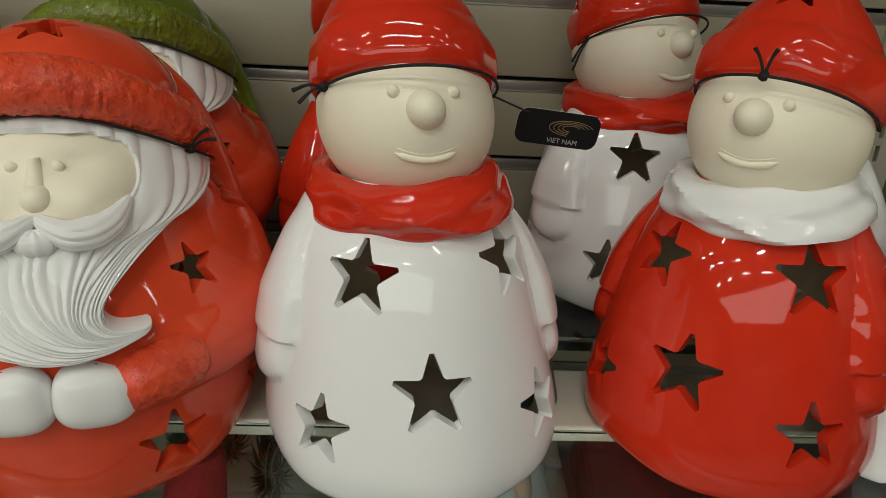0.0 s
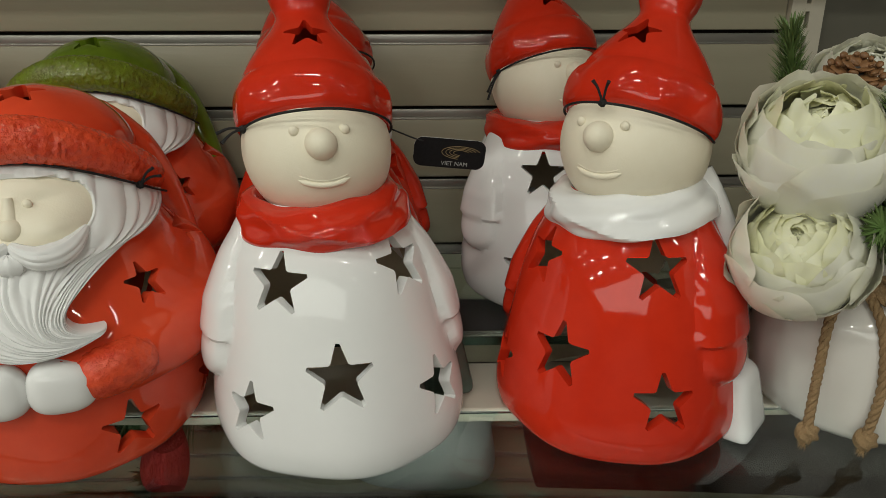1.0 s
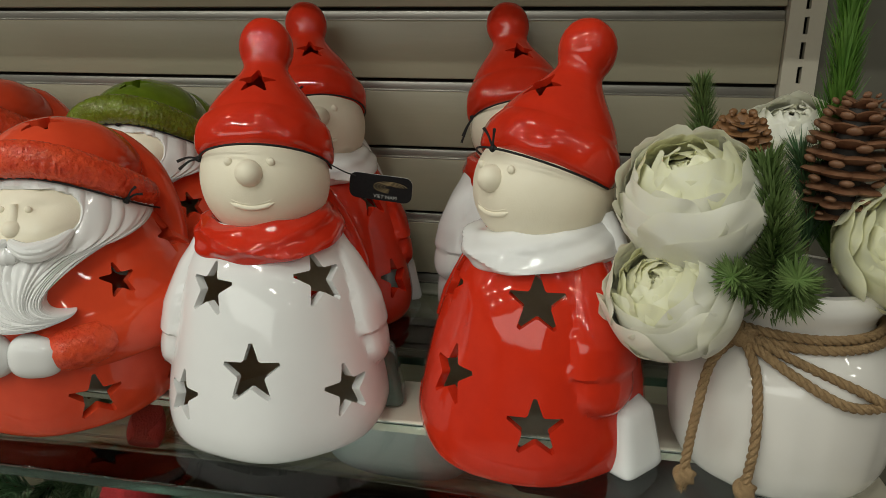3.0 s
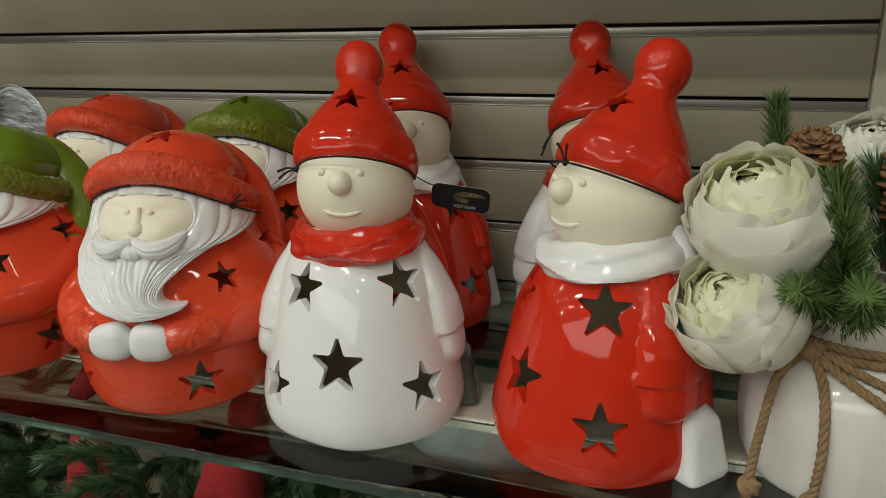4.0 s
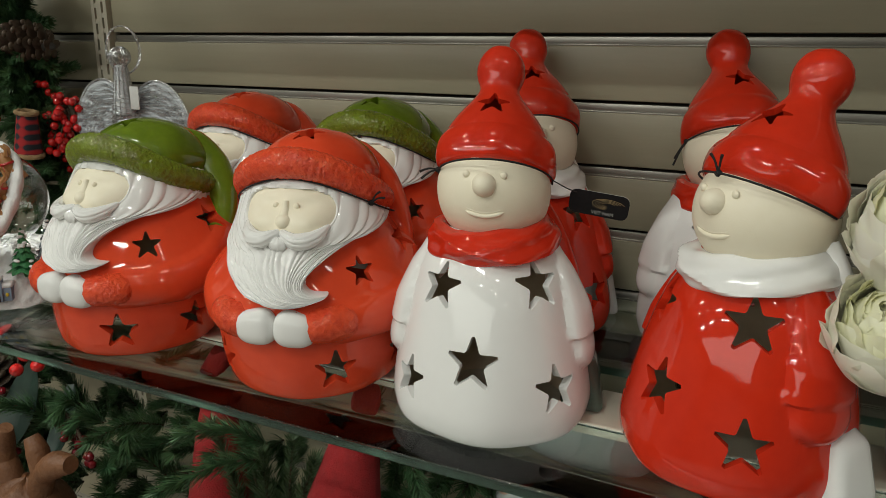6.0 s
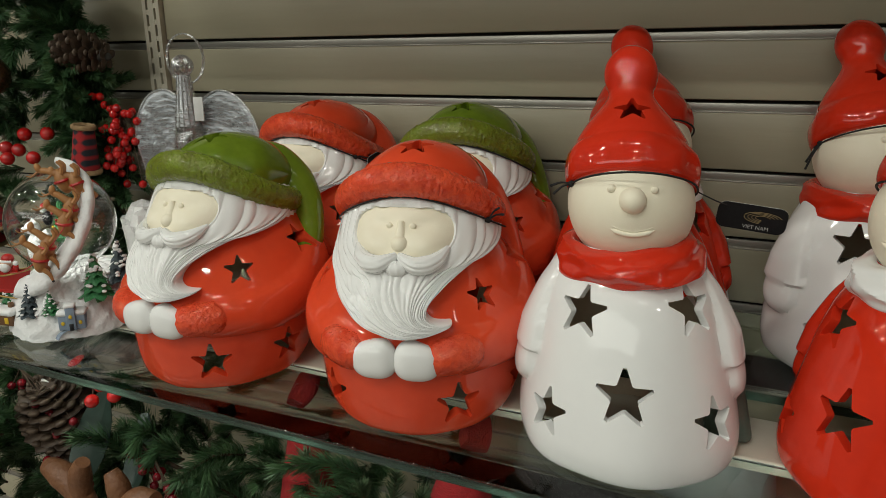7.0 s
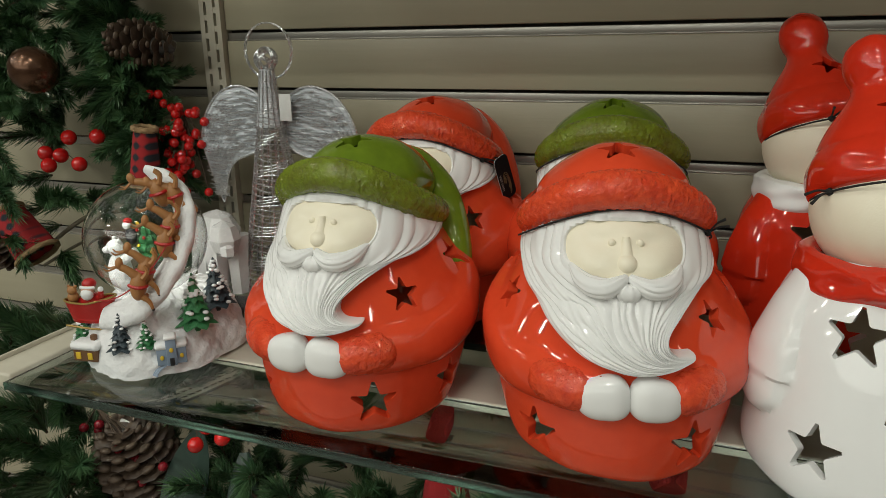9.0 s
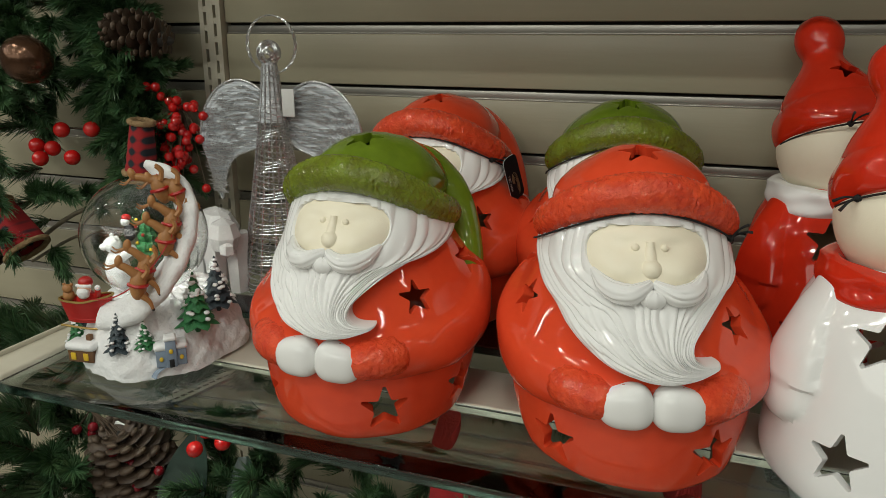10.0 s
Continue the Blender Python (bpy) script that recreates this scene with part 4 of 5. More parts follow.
# ---- cords and tags on the figurines ----
def cord(name, origin, turn, pts, tails, label, tag=None):
    root = thing(name, pose(*origin, 0, 0, turn), label, "cord")
    part("cord", Soup().tube(pts, 0.00085, 0, 8, sub=6), CORD, root)
    kx = Vector(tails[0])
    part("knot", Soup().ball(kx, (0.0026, 0.0024, 0.0024), 0, nu=10, nv=8, ripple=lambda a, b: 0.2 * math.sin(3 * a + 2 * b)), CORD, root)
    for t in tails[1:]:
        part("cord_end", Soup().tube([kx, kx.lerp(Vector(t), 0.5) + Vector((0, 0, 0.002)), Vector(t)], [0.0008, 0.0008, 0.0012], 0, 8, sub=4), CORD, root)
    if tag:
        hang, corners = tag
        card = Soup()
        w, h, th = 0.050, 0.021, 0.0007
        bm = bmesh.new()
        bmesh.ops.create_cube(bm, size=1)
        for p in bm.verts:
            p.co = Vector((p.co.x * w, p.co.y * th, p.co.z * h))
        ends = [e for e in bm.edges if abs(e.verts[0].co.y - e.verts[1].co.y) > th * 0.5]
        bmesh.ops.bevel(bm, geom=ends, offset=0.006, segments=4, profile=0.5, affect="EDGES")
        tmp = bpy.data.meshes.new("tmp")
        bm.to_mesh(tmp)
        bm.free()
        card.merge(tmp, lambda p: 0 if abs(p.normal.y) > 0.7 else 1)
        c = part("card", card, [CARD, CARD_EDGE], root, "black card tag with a pale edge", at=corners)
        arcs = Soup()
        for k in range(4):
            r = 0.0085 - 0.0017 * k
            arcs.tube([(0.008 + r * 1.6 * math.cos(a), -0.0006, 0.001 + r * 0.55 * math.sin(a)) for a in [math.pi * (1.45 - 1.35 * j / 12) for j in range(13)]], 0.00022, 0, 5)
        part("emblem", arcs, GOLD, c, "curved gold lines")
        word = bpy.data.curves.new("word", "FONT")
        word.body, word.size, word.extrude, word.align_x = "VIET NAM", 0.0042, 0.00005, "CENTER"
        tob = new("word_tmp", word)
        me = bpy.data.meshes.new_from_object(tob.evaluated_get(bpy.context.evaluated_depsgraph_get()))
        bpy.data.objects.remove(tob)
        me.materials.clear()
        me.materials.append(PRINT)
        t = new("lettering", me)
        t.parent = c
        t.matrix_basis = pose(0.004, -0.0007, -0.0085, 90)
        part("loop", Soup().tube(hang, 0.0006, 0, 6, sub=4), CORD, root)
    return root


def head_line(rx, ry, cy, z_front, z_back, a0, a1, n=14):
    out = []
    for k in range(n + 1):
        a = radians(a0 + (a1 - a0) * k / n)
        t = (1 - math.cos(a)) / 2
        out.append((rx * math.sin(a), cy - ry * math.cos(a), z_front + (z_back - z_front) * t))
    return out


def brow_line(n=18):
    """Round the hair, just under the cap's arched brim."""
    out = []
    for k in range(n + 1):
        a = radians(-96 + 192 * k / n)
        z = 0.1690 + 0.0250 * math.cos(a) - 0.0125 * math.sin(a) ** 2 + 0.0015
        out.append(Vector(((lerp(HEAD_X, z) + 0.0022) * math.sin(a), 0.190 * z - (lerp(HEAD_Y, z) + 0.0028) * math.cos(a), z)))
    return out


C1 = head_line(0.0492, 0.0560, 0.0195, 0.2265, 0.178, -100, 100)
cord("hanging_cord", (0.163, -0.285, SHELF), 12, C1, [C1[2], (-0.063, 0.000, 0.208), (-0.060, -0.006, 0.203)], "thin black cord with a black card tag",
     ([C1[-2], (0.062, 0.008, 0.199), (0.070, 0.010, 0.196)], pose(0.089, 0.012, 0.186, 8, 6, -8)))
C2 = head_line(0.0492, 0.0560, 0.0195, 0.2265, 0.178, -100, 100)
cord("hanging_cord", (0.364, -0.274, SHELF), -41, C2, [C2[7], (-0.006, -0.040, 0.240), (0.005, -0.040, 0.240)], "thin black cord knotted over the figure's brow")
C3 = head_line(0.0492, 0.0560, 0.0195, 0.2265, 0.178, -100, 100)
cord("hanging_cord", (0.143, -0.106, BACK), 24, C3, [C3[5], (-0.030, -0.042, 0.234), (-0.016, -0.044, 0.234)], "thin black cord tied round the figure's head")
C4 = head_line(0.0492, 0.0560, 0.0195, 0.2265, 0.178, -100, 100)
cord("hanging_cord", (0.348, -0.092, BACK), 20, C4, [C4[1], (-0.058, 0.02, 0.186), (-0.06, 0.015, 0.18)], "thin black cord tied round the figure's head")
C5 = brow_line()
cord("hanging_cord", (-0.023, -0.291, SHELF), 14, C5, [C5[15], C5[15] + Vector((0.014, -0.004, 0.006)), C5[15] + Vector((0.010, -0.006, 0.012))], "thin black cord tied under the red cap's brim")
C6 = brow_line()
cord("hanging_cord", (-0.051, -0.121, BACK), 10, C6, [C6[9], C6[9] + Vector((-0.010, -0.004, 0.007)), C6[9] + Vector((0.008, -0.004, 0.008))], "thin black cord tied under the green cap's brim")
C7 = brow_line()
cord("hanging_cord", (-0.250, -0.122, BACK), 0, C7, [C7[15], (0.078, 0.02, 0.17), (0.08, 0.016, 0.165)], "thin black cord with a narrow black card tag",
     ([C7[-2], (0.082, 0.03, 0.168), (0.083, 0.028, 0.166)], pose(0.084, 0.020, 0.150, 0, 68, 62)))

# ---- snow globe ----
SNOW = material("snow_white_resin", (0.80, 0.80, 0.79), 0.55, second=(0.68, 0.69, 0.70), scale=60, amount=0.6, bump=0.6, bump_scale=240)
DEER = material("brown_resin", (0.42, 0.20, 0.065), 0.5, second=(0.28, 0.12, 0.04), scale=120, amount=0.7)
TREE_G = material("painted_green", (0.03, 0.20, 0.06), 0.45, second=(0.02, 0.10, 0.035), scale=160, amount=0.7, bump=0.5, bump_scale=700)
TREE_D = material("painted_dark_pine", (0.03, 0.05, 0.06), 0.5, second=(0.02, 0.03, 0.04), scale=160, amount=0.7, bump=0.5, bump_scale=700)
TOY_RED = material("painted_red", (0.45, 0.015, 0.012), 0.35, second=(0.3, 0.01, 0.01), scale=90, amount=0.5)
TOY_BLUE = material("painted_blue_grey", (0.22, 0.28, 0.36), 0.5, scale=90)
TOY_YELLOW = material("painted_yellow", (0.75, 0.50, 0.03), 0.45, scale=90)
TOY_GOLD = material("painted_gold", (0.42, 0.29, 0.09), 0.35, metal=0.5, scale=90)
TOY_BROWN = material("painted_brown", (0.16, 0.075, 0.03), 0.55, scale=90)
TOY_BLACK = material("painted_black", (0.015, 0.015, 0.018), 0.5, scale=90)
TOY_SKIN = material("painted_pale_pink", (0.60, 0.36, 0.25), 0.5, scale=90)

GX, GY = -0.495, -0.280
globe = thing("snow_globe", pose(GX, GY, SHELF), "snow globe on a white snowy hill with sleigh and reindeer", "snow globe")
hill = Soup()


HILL_R = [(0.0, 0.0), (0.06, 0.90), (0.14, 1.0), (0.30, 0.96), (0.45, 0.88), (0.62, 0.76), (0.8, 0.56), (1.0, 0.02)]
HILL_H = [(0.0, 0.0), (0.06, 0.001), (0.14, 0.010), (0.30, 0.024), (0.45, 0.040), (0.62, 0.055), (0.8, 0.066), (1.0, 0.072)]


def hill_fn(u, w):
    a = 2 * math.pi * u
    r = 0.0800 * (1 + 0.05 * math.sin(3 * a + 0.6) + 0.025 * math.sin(7 * a))
    k = lerp(HILL_R, w)
    back = 0.028 * (0.5 + 0.5 * math.cos(a - 2.6))
    h = lerp(HILL_H, w)
    bump = 0.0016 * math.sin(9 * a + 12 * w) * math.sin(7 * w) + 0.0007 * math.sin(23 * a - 31 * w) + 0.0006 * math.sin(37 * a + 19 * w)
    return (r * k * math.sin(a) * 1.0 + 0.004 + bump, -r * k * math.cos(a) + back * (w ** 1.5) * 0.5, h + bump)


hill.grid(hill_fn, 120, 44)
part("hill", hill, SNOW, globe, "white textured snow base")
cx, cy, cz = 0.001, -0.006, 0.1240
shell = Soup().ball((cx, cy, cz), (0.0595, 0.0595, 0.0595), 0, nu=72, nv=48)
outer = len(shell.f)
shell.ball((cx, cy, cz), (0.0583, 0.0583, 0.0583), 0, nu=72, nv=48)
shell.f[outer:] = [q[::-1] for q in shell.f[outer:]]
ball = part("glass_ball", shell, CLEAR, globe, "clear glass ball")
ball.visible_shadow = False
# snowy ramp that wraps up the ball
ramp_pts = [(-0.010, -0.060, 0.056), (0.026, -0.060, 0.068), (0.050, -0.050, 0.090), (0.064, -0.036, 0.118), (0.067, -0.023, 0.146), (0.056, -0.012, 0.170), (0.036, -0.010, 0.187), (0.016, -0.012, 0.197)]
part("ramp", Soup().tube(ramp_pts, [0.014, 0.017, 0.0165, 0.0155, 0.0145, 0.0135, 0.011, 0.004], 0, 20, flat=0.55, sub=6, twist=lambda a, k: 0.06 * math.sin(3 * a + 1.3 * k)), SNOW, globe, "rough white snow ramp")


def toy_deer(at):
    at = at @ Matrix.Diagonal((1.25, 1.25, 1.25, 1))
    s = Soup()
    s.ball((0, 0, 0), (0.0115, 0.0058, 0.0060), 0, nu=16, nv=10)
    s.tube([(0.008, 0, 0.002), (0.0125, 0, 0.008), (0.0145, 0, 0.0125)], [0.0038, 0.0030, 0.0028], 0, 8, sub=3)
    s.ball((0.0172, 0, 0.0135), (0.0048, 0.0026, 0.0028), 0, nu=10, nv=8)
    for sy in (-1, 1):
        s.tube([(0.0145, sy * 0.0015, 0.0155), (0.0125, sy * 0.004, 0.0205), (0.0145, sy * 0.005, 0.0235)], [0.0009, 0.0007, 0.0004], 0, 5, sub=3)
        s.tube([(0.007, sy * 0.0035, -0.003), (0.0125, sy * 0.004, -0.006), (0.0175, sy * 0.004, -0.0035)], [0.0022, 0.0017, 0.0011], 0, 6, sub=3)
        s.tube([(-0.007, sy * 0.0035, -0.003), (-0.011, sy * 0.004, -0.008), (-0.0165, sy * 0.004, -0.0105)], [0.0026, 0.0018, 0.0011], 0, 6, sub=3)
        s.ball((-0.0170, sy * 0.004, -0.0108), (0.0014, 0.0012, 0.0012), 2, nu=8, nv=6)
    s.tube([(0.0005, 0, 0.0066), (0.0005, 0.0062, 0.001), (0.0005, 0.004, -0.005), (0.0005, -0.004, -0.005), (0.0005, -0.0062, 0.001), (0.0005, 0, 0.0066)], 0.0014, 1, 6, sub=3)
    return part("reindeer", s, [DEER, TOY_RED, TOY_BLACK], globe, "small brown reindeer with a red blanket", at=at)


for px, py, pz, tilt, tw in ((0.042, -0.071, 0.098, -82, 40), (0.044, -0.062, 0.110, -80, 40), (0.056, -0.046, 0.134, -84, 40), (0.057, -0.037, 0.148, -86, 40), (0.042, -0.030, 0.178, -108, 40), (0.053, -0.022, 0.174, -108, 40)):
    toy_deer(pose(px + 0.005, py, pz, 0, tilt, tw))
part("rein", Soup().tube([(-0.026, -0.062, 0.072), (0.020, -0.074, 0.084), (0.052, -0.068, 0.106), (0.068, -0.046, 0.140), (0.064, -0.030, 0.168), (0.044, -0.030, 0.192)], 0.0006, 0, 6, sub=6), TOY_RED, globe)
# sleigh with its driver
sl = Soup()
sl.grid(lambda u, w: ((0.019 + 0.004 * w) * math.cos(2 * math.pi * u) * (1 - 0.15 * (1 - w)), 0.010 * math.sin(2 * math.pi * u) * (0.6 + 0.4 * w), -0.012 + 0.020 * w + 0.006 * max(0, math.cos(2 * math.pi * u)) * w), 28, 8)
sl.ball((0, 0, -0.009), (0.017, 0.007, 0.004))
sleigh = part("sleigh", sl, TOY_RED, globe, "red and gold toy sleigh", at=pose(-0.029, -0.060, 0.062, 0, 4, 24) @ Matrix.Diagonal((1.08, 1.08, 1.08, 1)))
part("runner", Soup().tube([(-0.020, -0.007, -0.014), (0.008, -0.007, -0.017), (0.024, -0.007, -0.014), (0.030, -0.007, -0.006), (0.025, -0.007, -0.001), (0.021, -0.007, -0.006)], 0.0011, 0, 8, sub=5), TOY_GOLD, sleigh)
part("seat_trim", Soup().tube([(0.023 * math.cos(2 * math.pi * k / 16), 0.0102 * math.sin(2 * math.pi * k / 16), 0.0085 + 0.006 * max(0, math.cos(2 * math.pi * k / 16))) for k in range(17)], 0.001, 0, 6, sub=2), TOY_GOLD, sleigh)
dr = Soup()
dr.ball((0, 0, 0.008), (0.0085, 0.0075, 0.0100), 0)
dr.ball((0, -0.004, 0.019), (0.0058, 0.0050, 0.0058), 1)
dr.ball((0, -0.0062, 0.0165), (0.0055, 0.0042, 0.0058), 2)
dr.ball((0, 0.000, 0.0245), (0.0062, 0.0060, 0.0052), 0)
dr.tube([(-0.006, -0.004, 0.0222), (0, -0.0068, 0.0224), (0.006, -0.004, 0.0222)], 0.0016, 2, 8, sub=4)
dr.tube([(0.006, -0.002, 0.012), (0.011, -0.005, 0.013), (0.013, -0.008, 0.020)], 0.0026, 0, 8, sub=3)
dr.ball((0.013, -0.008, 0.0225), (0.0024, 0.0024, 0.0026), 2)
part("driver_figure", dr, [TOY_RED, TOY_SKIN, SNOW], sleigh, "tiny painted sleigh driver in red")
part("teddy", Soup().ball((-0.014, -0.002, 0.012), (0.005, 0.0045, 0.0055)).ball((-0.014, -0.004, 0.019), (0.0042, 0.0038, 0.0040)).ball((-0.017, -0.003, 0.0225), (0.0015, 0.0012, 0.0015)).ball((-0.011, -0.003, 0.0225), (0.0015, 0.0012, 0.0015)), DEER, sleigh, "tiny brown teddy")


def toy_tree(x, y, z, h, mat, seed):
    rho = min(0.99, math.hypot(x - 0.004, y) / 0.080)
    best = min((abs(lerp(HILL_R, 0.14 + 0.0086 * q) - rho), 0.14 + 0.0086 * q) for q in range(100))[1]
    z = lerp(HILL_H, best) - 0.002
    rng = random.Random(seed)
    s = Soup()
    for k in range(6):
        z0, r = h * (0.08 + 0.15 * k), h * 0.34 * (1 - k / 6.4)
        s.grid(lambda u, w, z0=z0, r=r, k=k: (r * (1 - w * 0.85) * math.sin(6.2832 * u) * (1 + 0.16 * math.sin(7 * 6.2832 * u + k)), -r * (1 - w * 0.85) * math.cos(6.2832 * u) * (1 + 0.16 * math.sin(7 * 6.2832 * u + k)), z0 + h * 0.2 * w - 0.03 * h * math.sin(7 * 6.2832 * u + k) * (1 - w)), 28, 4, 0)
    for k in range(34):
        t = rng.random()
        a, r = rng.uniform(0, 6.2832), h * 0.33 * (1 - t) + 0.0004
        s.ball((r * math.sin(a), -r * math.cos(a), h * (0.10 + 0.86 * t)), (h * 0.055, h * 0.055, h * 0.035), 1, nu=7, nv=5)
    s.tube([(0, 0, -0.004), (0, 0, h * 0.2)], h * 0.06, 0, 6)
    return part("toy_tree", s, [mat, SNOW], globe, "small painted fir tree dusted white", at=pose(x, y, z))


toy_tree(0.018, -0.073, 0, 0.038, TREE_D, 1)
toy_tree(0.040, -0.064, 0, 0.029, TREE_G, 2)
toy_tree(0.068, -0.024, 0, 0.055, TREE_G, 3)
toy_tree(0.066, 0.012, 0, 0.052, TREE_D, 4)
toy_tree(-0.062, -0.046, 0, 0.032, TREE_G, 5)
toy_tree(-0.070, -0.026, 0, 0.034, TREE_D, 6)
church = Soup().box((-0.010, -0.006, 0), (0.010, 0.006, 0.012), 0, 0.0004).box((-0.0035, -0.0085, 0), (0.0035, 0.0, 0.020), 0, 0.0004)
church.box((-0.0112, -0.0068, 0.0115), (0.0112, 0.0068, 0.0165), 1, 0.0022).box((-0.0042, -0.0092, 0.0195), (0.0042, 0.0005, 0.0225), 1, 0.0012)
ch = part("toy_church", church, [TOY_BLUE, SNOW], globe, "blue-grey toy church with a snowy roof", at=pose(0.059, -0.053, 0.016, 0, 0, 42) @ Matrix.Diagonal((1.35, 1.35, 1.35, 1)))
part("door", Soup().box((-0.0016, -0.0092, 0.0), (0.0016, -0.0082, 0.006), 0, 0.0004), TOY_BLACK, ch)
for wx, wy, wz in ((-0.0066, -0.0064, 0.006), (0.0066, -0.0064, 0.006), (0.0, -0.0089, 0.012)):
    part("window", Soup().ball((wx, wy, wz), (0.0014, 0.0006, 0.0018), 0, nu=10, nv=8), TOY_YELLOW, ch)
cab = Soup().box((-0.011, -0.006, 0), (0.011, 0.006, 0.010), 0, 0.0004).box((-0.013, -0.008, 0.0095), (0.013, 0.008, 0.0165), 1, 0.003)
cab.box((0.002, 0.0, 0.014), (0.006, 0.004, 0.021), 0, 0.0005)
cb = part("toy_cabin", cab, [TOY_BROWN, SNOW], globe, "brown toy cabin with lit windows", at=pose(-0.026, -0.072, 0.014, 0, 0, 8) @ Matrix.Diagonal((1.2, 1.2, 1.2, 1)))
for wx in (-0.006, 0.005):
    part("window", Soup().box((wx - 0.0022, -0.0068, 0.002), (wx + 0.0022, -0.0058, 0.008), 0, 0.0004), TOY_YELLOW, cb)
part("path_mark", Soup().tube([(0.060, -0.060, 0.017), (0.053, -0.066, 0.012), (0.051, -0.070, 0.006)], [0.002, 0.0030, 0.0036], 0, 8, flat=0.4, sub=4), TOY_BLUE, globe)
bear = Soup().ball((cx - 0.018, cy - 0.022, cz - 0.032), (0.0125, 0.0110, 0.0210)).ball((cx - 0.018, cy - 0.025, cz - 0.005), (0.0085, 0.0085, 0.0080)).ball((cx - 0.022, cy - 0.032, cz - 0.006), (0.004, 0.004, 0.0035))
bear.tube([(cx - 0.012, cy - 0.024, cz - 0.020), (cx - 0.004, cy - 0.024, cz - 0.014), (cx + 0.004, cy - 0.020, cz - 0.008)], 0.0046, 0, 10, sub=3)
for ex, ey in ((-0.023, -0.020), (-0.011, -0.026)):
    bear.ball((cx + ex, cy + ey, cz + 0.0025), (0.0024, 0.0020, 0.0024), 0, nu=8, nv=6)
part("white_bear", bear, SNOW, globe, "small white bear inside the ball")
inner = Soup()
for k in range(5):
    inner.ball((cx + 0.006, cy - 0.004, cz - 0.018 + 0.009 * k), (0.013 - 0.0024 * k, 0.013 - 0.0024 * k, 0.0065), 0, nu=16, nv=8, ripple=lambda a, b: 0.18 * math.sin(7 * a))
for k in range(14):
    inner.ball((cx + 0.006 + 0.010 * math.sin(2.4 * k), cy - 0.004 - 0.010 * math.cos(2.4 * k), cz - 0.020 + 0.003 * k), (0.0018, 0.0018, 0.0018), 1 + k % 2, nu=7, nv=5)
part("inner_tree", inner, [TREE_G, TOY_RED, TOY_YELLOW], globe, "tiny green tree with coloured baubles inside the ball")
part("inner_figure", Soup().ball((cx - 0.010, cy - 0.010, cz + 0.004), (0.006, 0.005, 0.009), 0).ball((cx - 0.012, cy - 0.012, cz + 0.015), (0.0042, 0.004, 0.0042), 1).ball((cx - 0.012, cy - 0.010, cz + 0.019), (0.0046, 0.0044, 0.0034), 2), [TOY_BLACK, SNOW, TOY_RED], globe, "tiny penguin in a red cap inside the ball")

# ---- wire angel ----
WIRE = material("silver_wire", (0.72, 0.73, 0.74), 0.28, metal=0.9, second=(0.5, 0.5, 0.52), scale=200, amount=0.6)
TINSEL = material("glitter_mesh", (0.84, 0.88, 0.92), 0.22, metal=0.15, second=(0.42, 0.45, 0.48), scale=90, amount=1.0, bump=0.8, bump_scale=260, stretch=(0.18, 1, 6.0))
AX, AY = -0.452, -0.112
angel = thing("wire_angel", pose(AX, AY, BACK), "silver wire angel with glittering wings", "ornament")
bodyw, ribs = Soup(), Soup()
for k in range(14):
    a = 2 * math.pi * k / 14
    bodyw.tube([(0.048 * math.sin(a), -0.048 * math.cos(a), 0.001), (0.031 * math.sin(a), -0.031 * math.cos(a), 0.10), (0.017 * math.sin(a), -0.017 * math.cos(a), 0.19), (0.008 * math.sin(a), -0.008 * math.cos(a), 0.262)], 0.0012, 0, 6, sub=3)
for k in range(50):
    z = 0.003 + 0.0051 * k
    r = lerp([(0, 0.048), (0.10, 0.031), (0.19, 0.017), (0.262, 0.008)], z) + 0.0008
    ph = k * 0.9
    bodyw.tube([(r * math.sin(2 * math.pi * j / 18 + ph), -r * math.cos(2 * math.pi * j / 18 + ph), z + 0.0028 * math.sin(2 * math.pi * j / 18 * 2 + ph)) for j in range(19)], 0.0008, 0, 5)
part("gown", bodyw, WIRE, angel, "open cone of coiled silver wire")
part("bodice", Soup().grid(lambda u, w: ((0.0165 - 0.0085 * w) * math.sin(6.2832 * u), -(0.0165 - 0.0085 * w) * math.cos(6.2832 * u), 0.198 + 0.066 * w), 28, 8), TINSEL, angel)
hd = Soup()
for k in range(16):
    t = Euler((0.7 * k, 1.3 * k, 0.4 * k)).to_matrix()
    hd.tube([Vector((0, 0, 0.275)) + t @ Vector((0.0135 * math.cos(6.2832 * j / 16), 0.0135 * math.sin(6.2832 * j / 16), 0)) for j in range(17)], 0.0009, 0, 5)
part("head", hd, WIRE, angel, "ball of tangled silver wire")
halo = Soup()
for ph in (0, math.pi):
    halo.tube([((0.0315 + 0.0014 * math.cos(14 * 6.2832 * j / 96 + ph)) * math.cos(6.2832 * j / 96), 0.006 + 0.0014 * math.sin(14 * 6.2832 * j / 96 + ph), 0.284 + 0.0315 * math.sin(6.2832 * j / 96)) for j in range(97)], 0.0009, 0, 5)
part("halo", halo, WIRE, angel, "twisted wire ring")


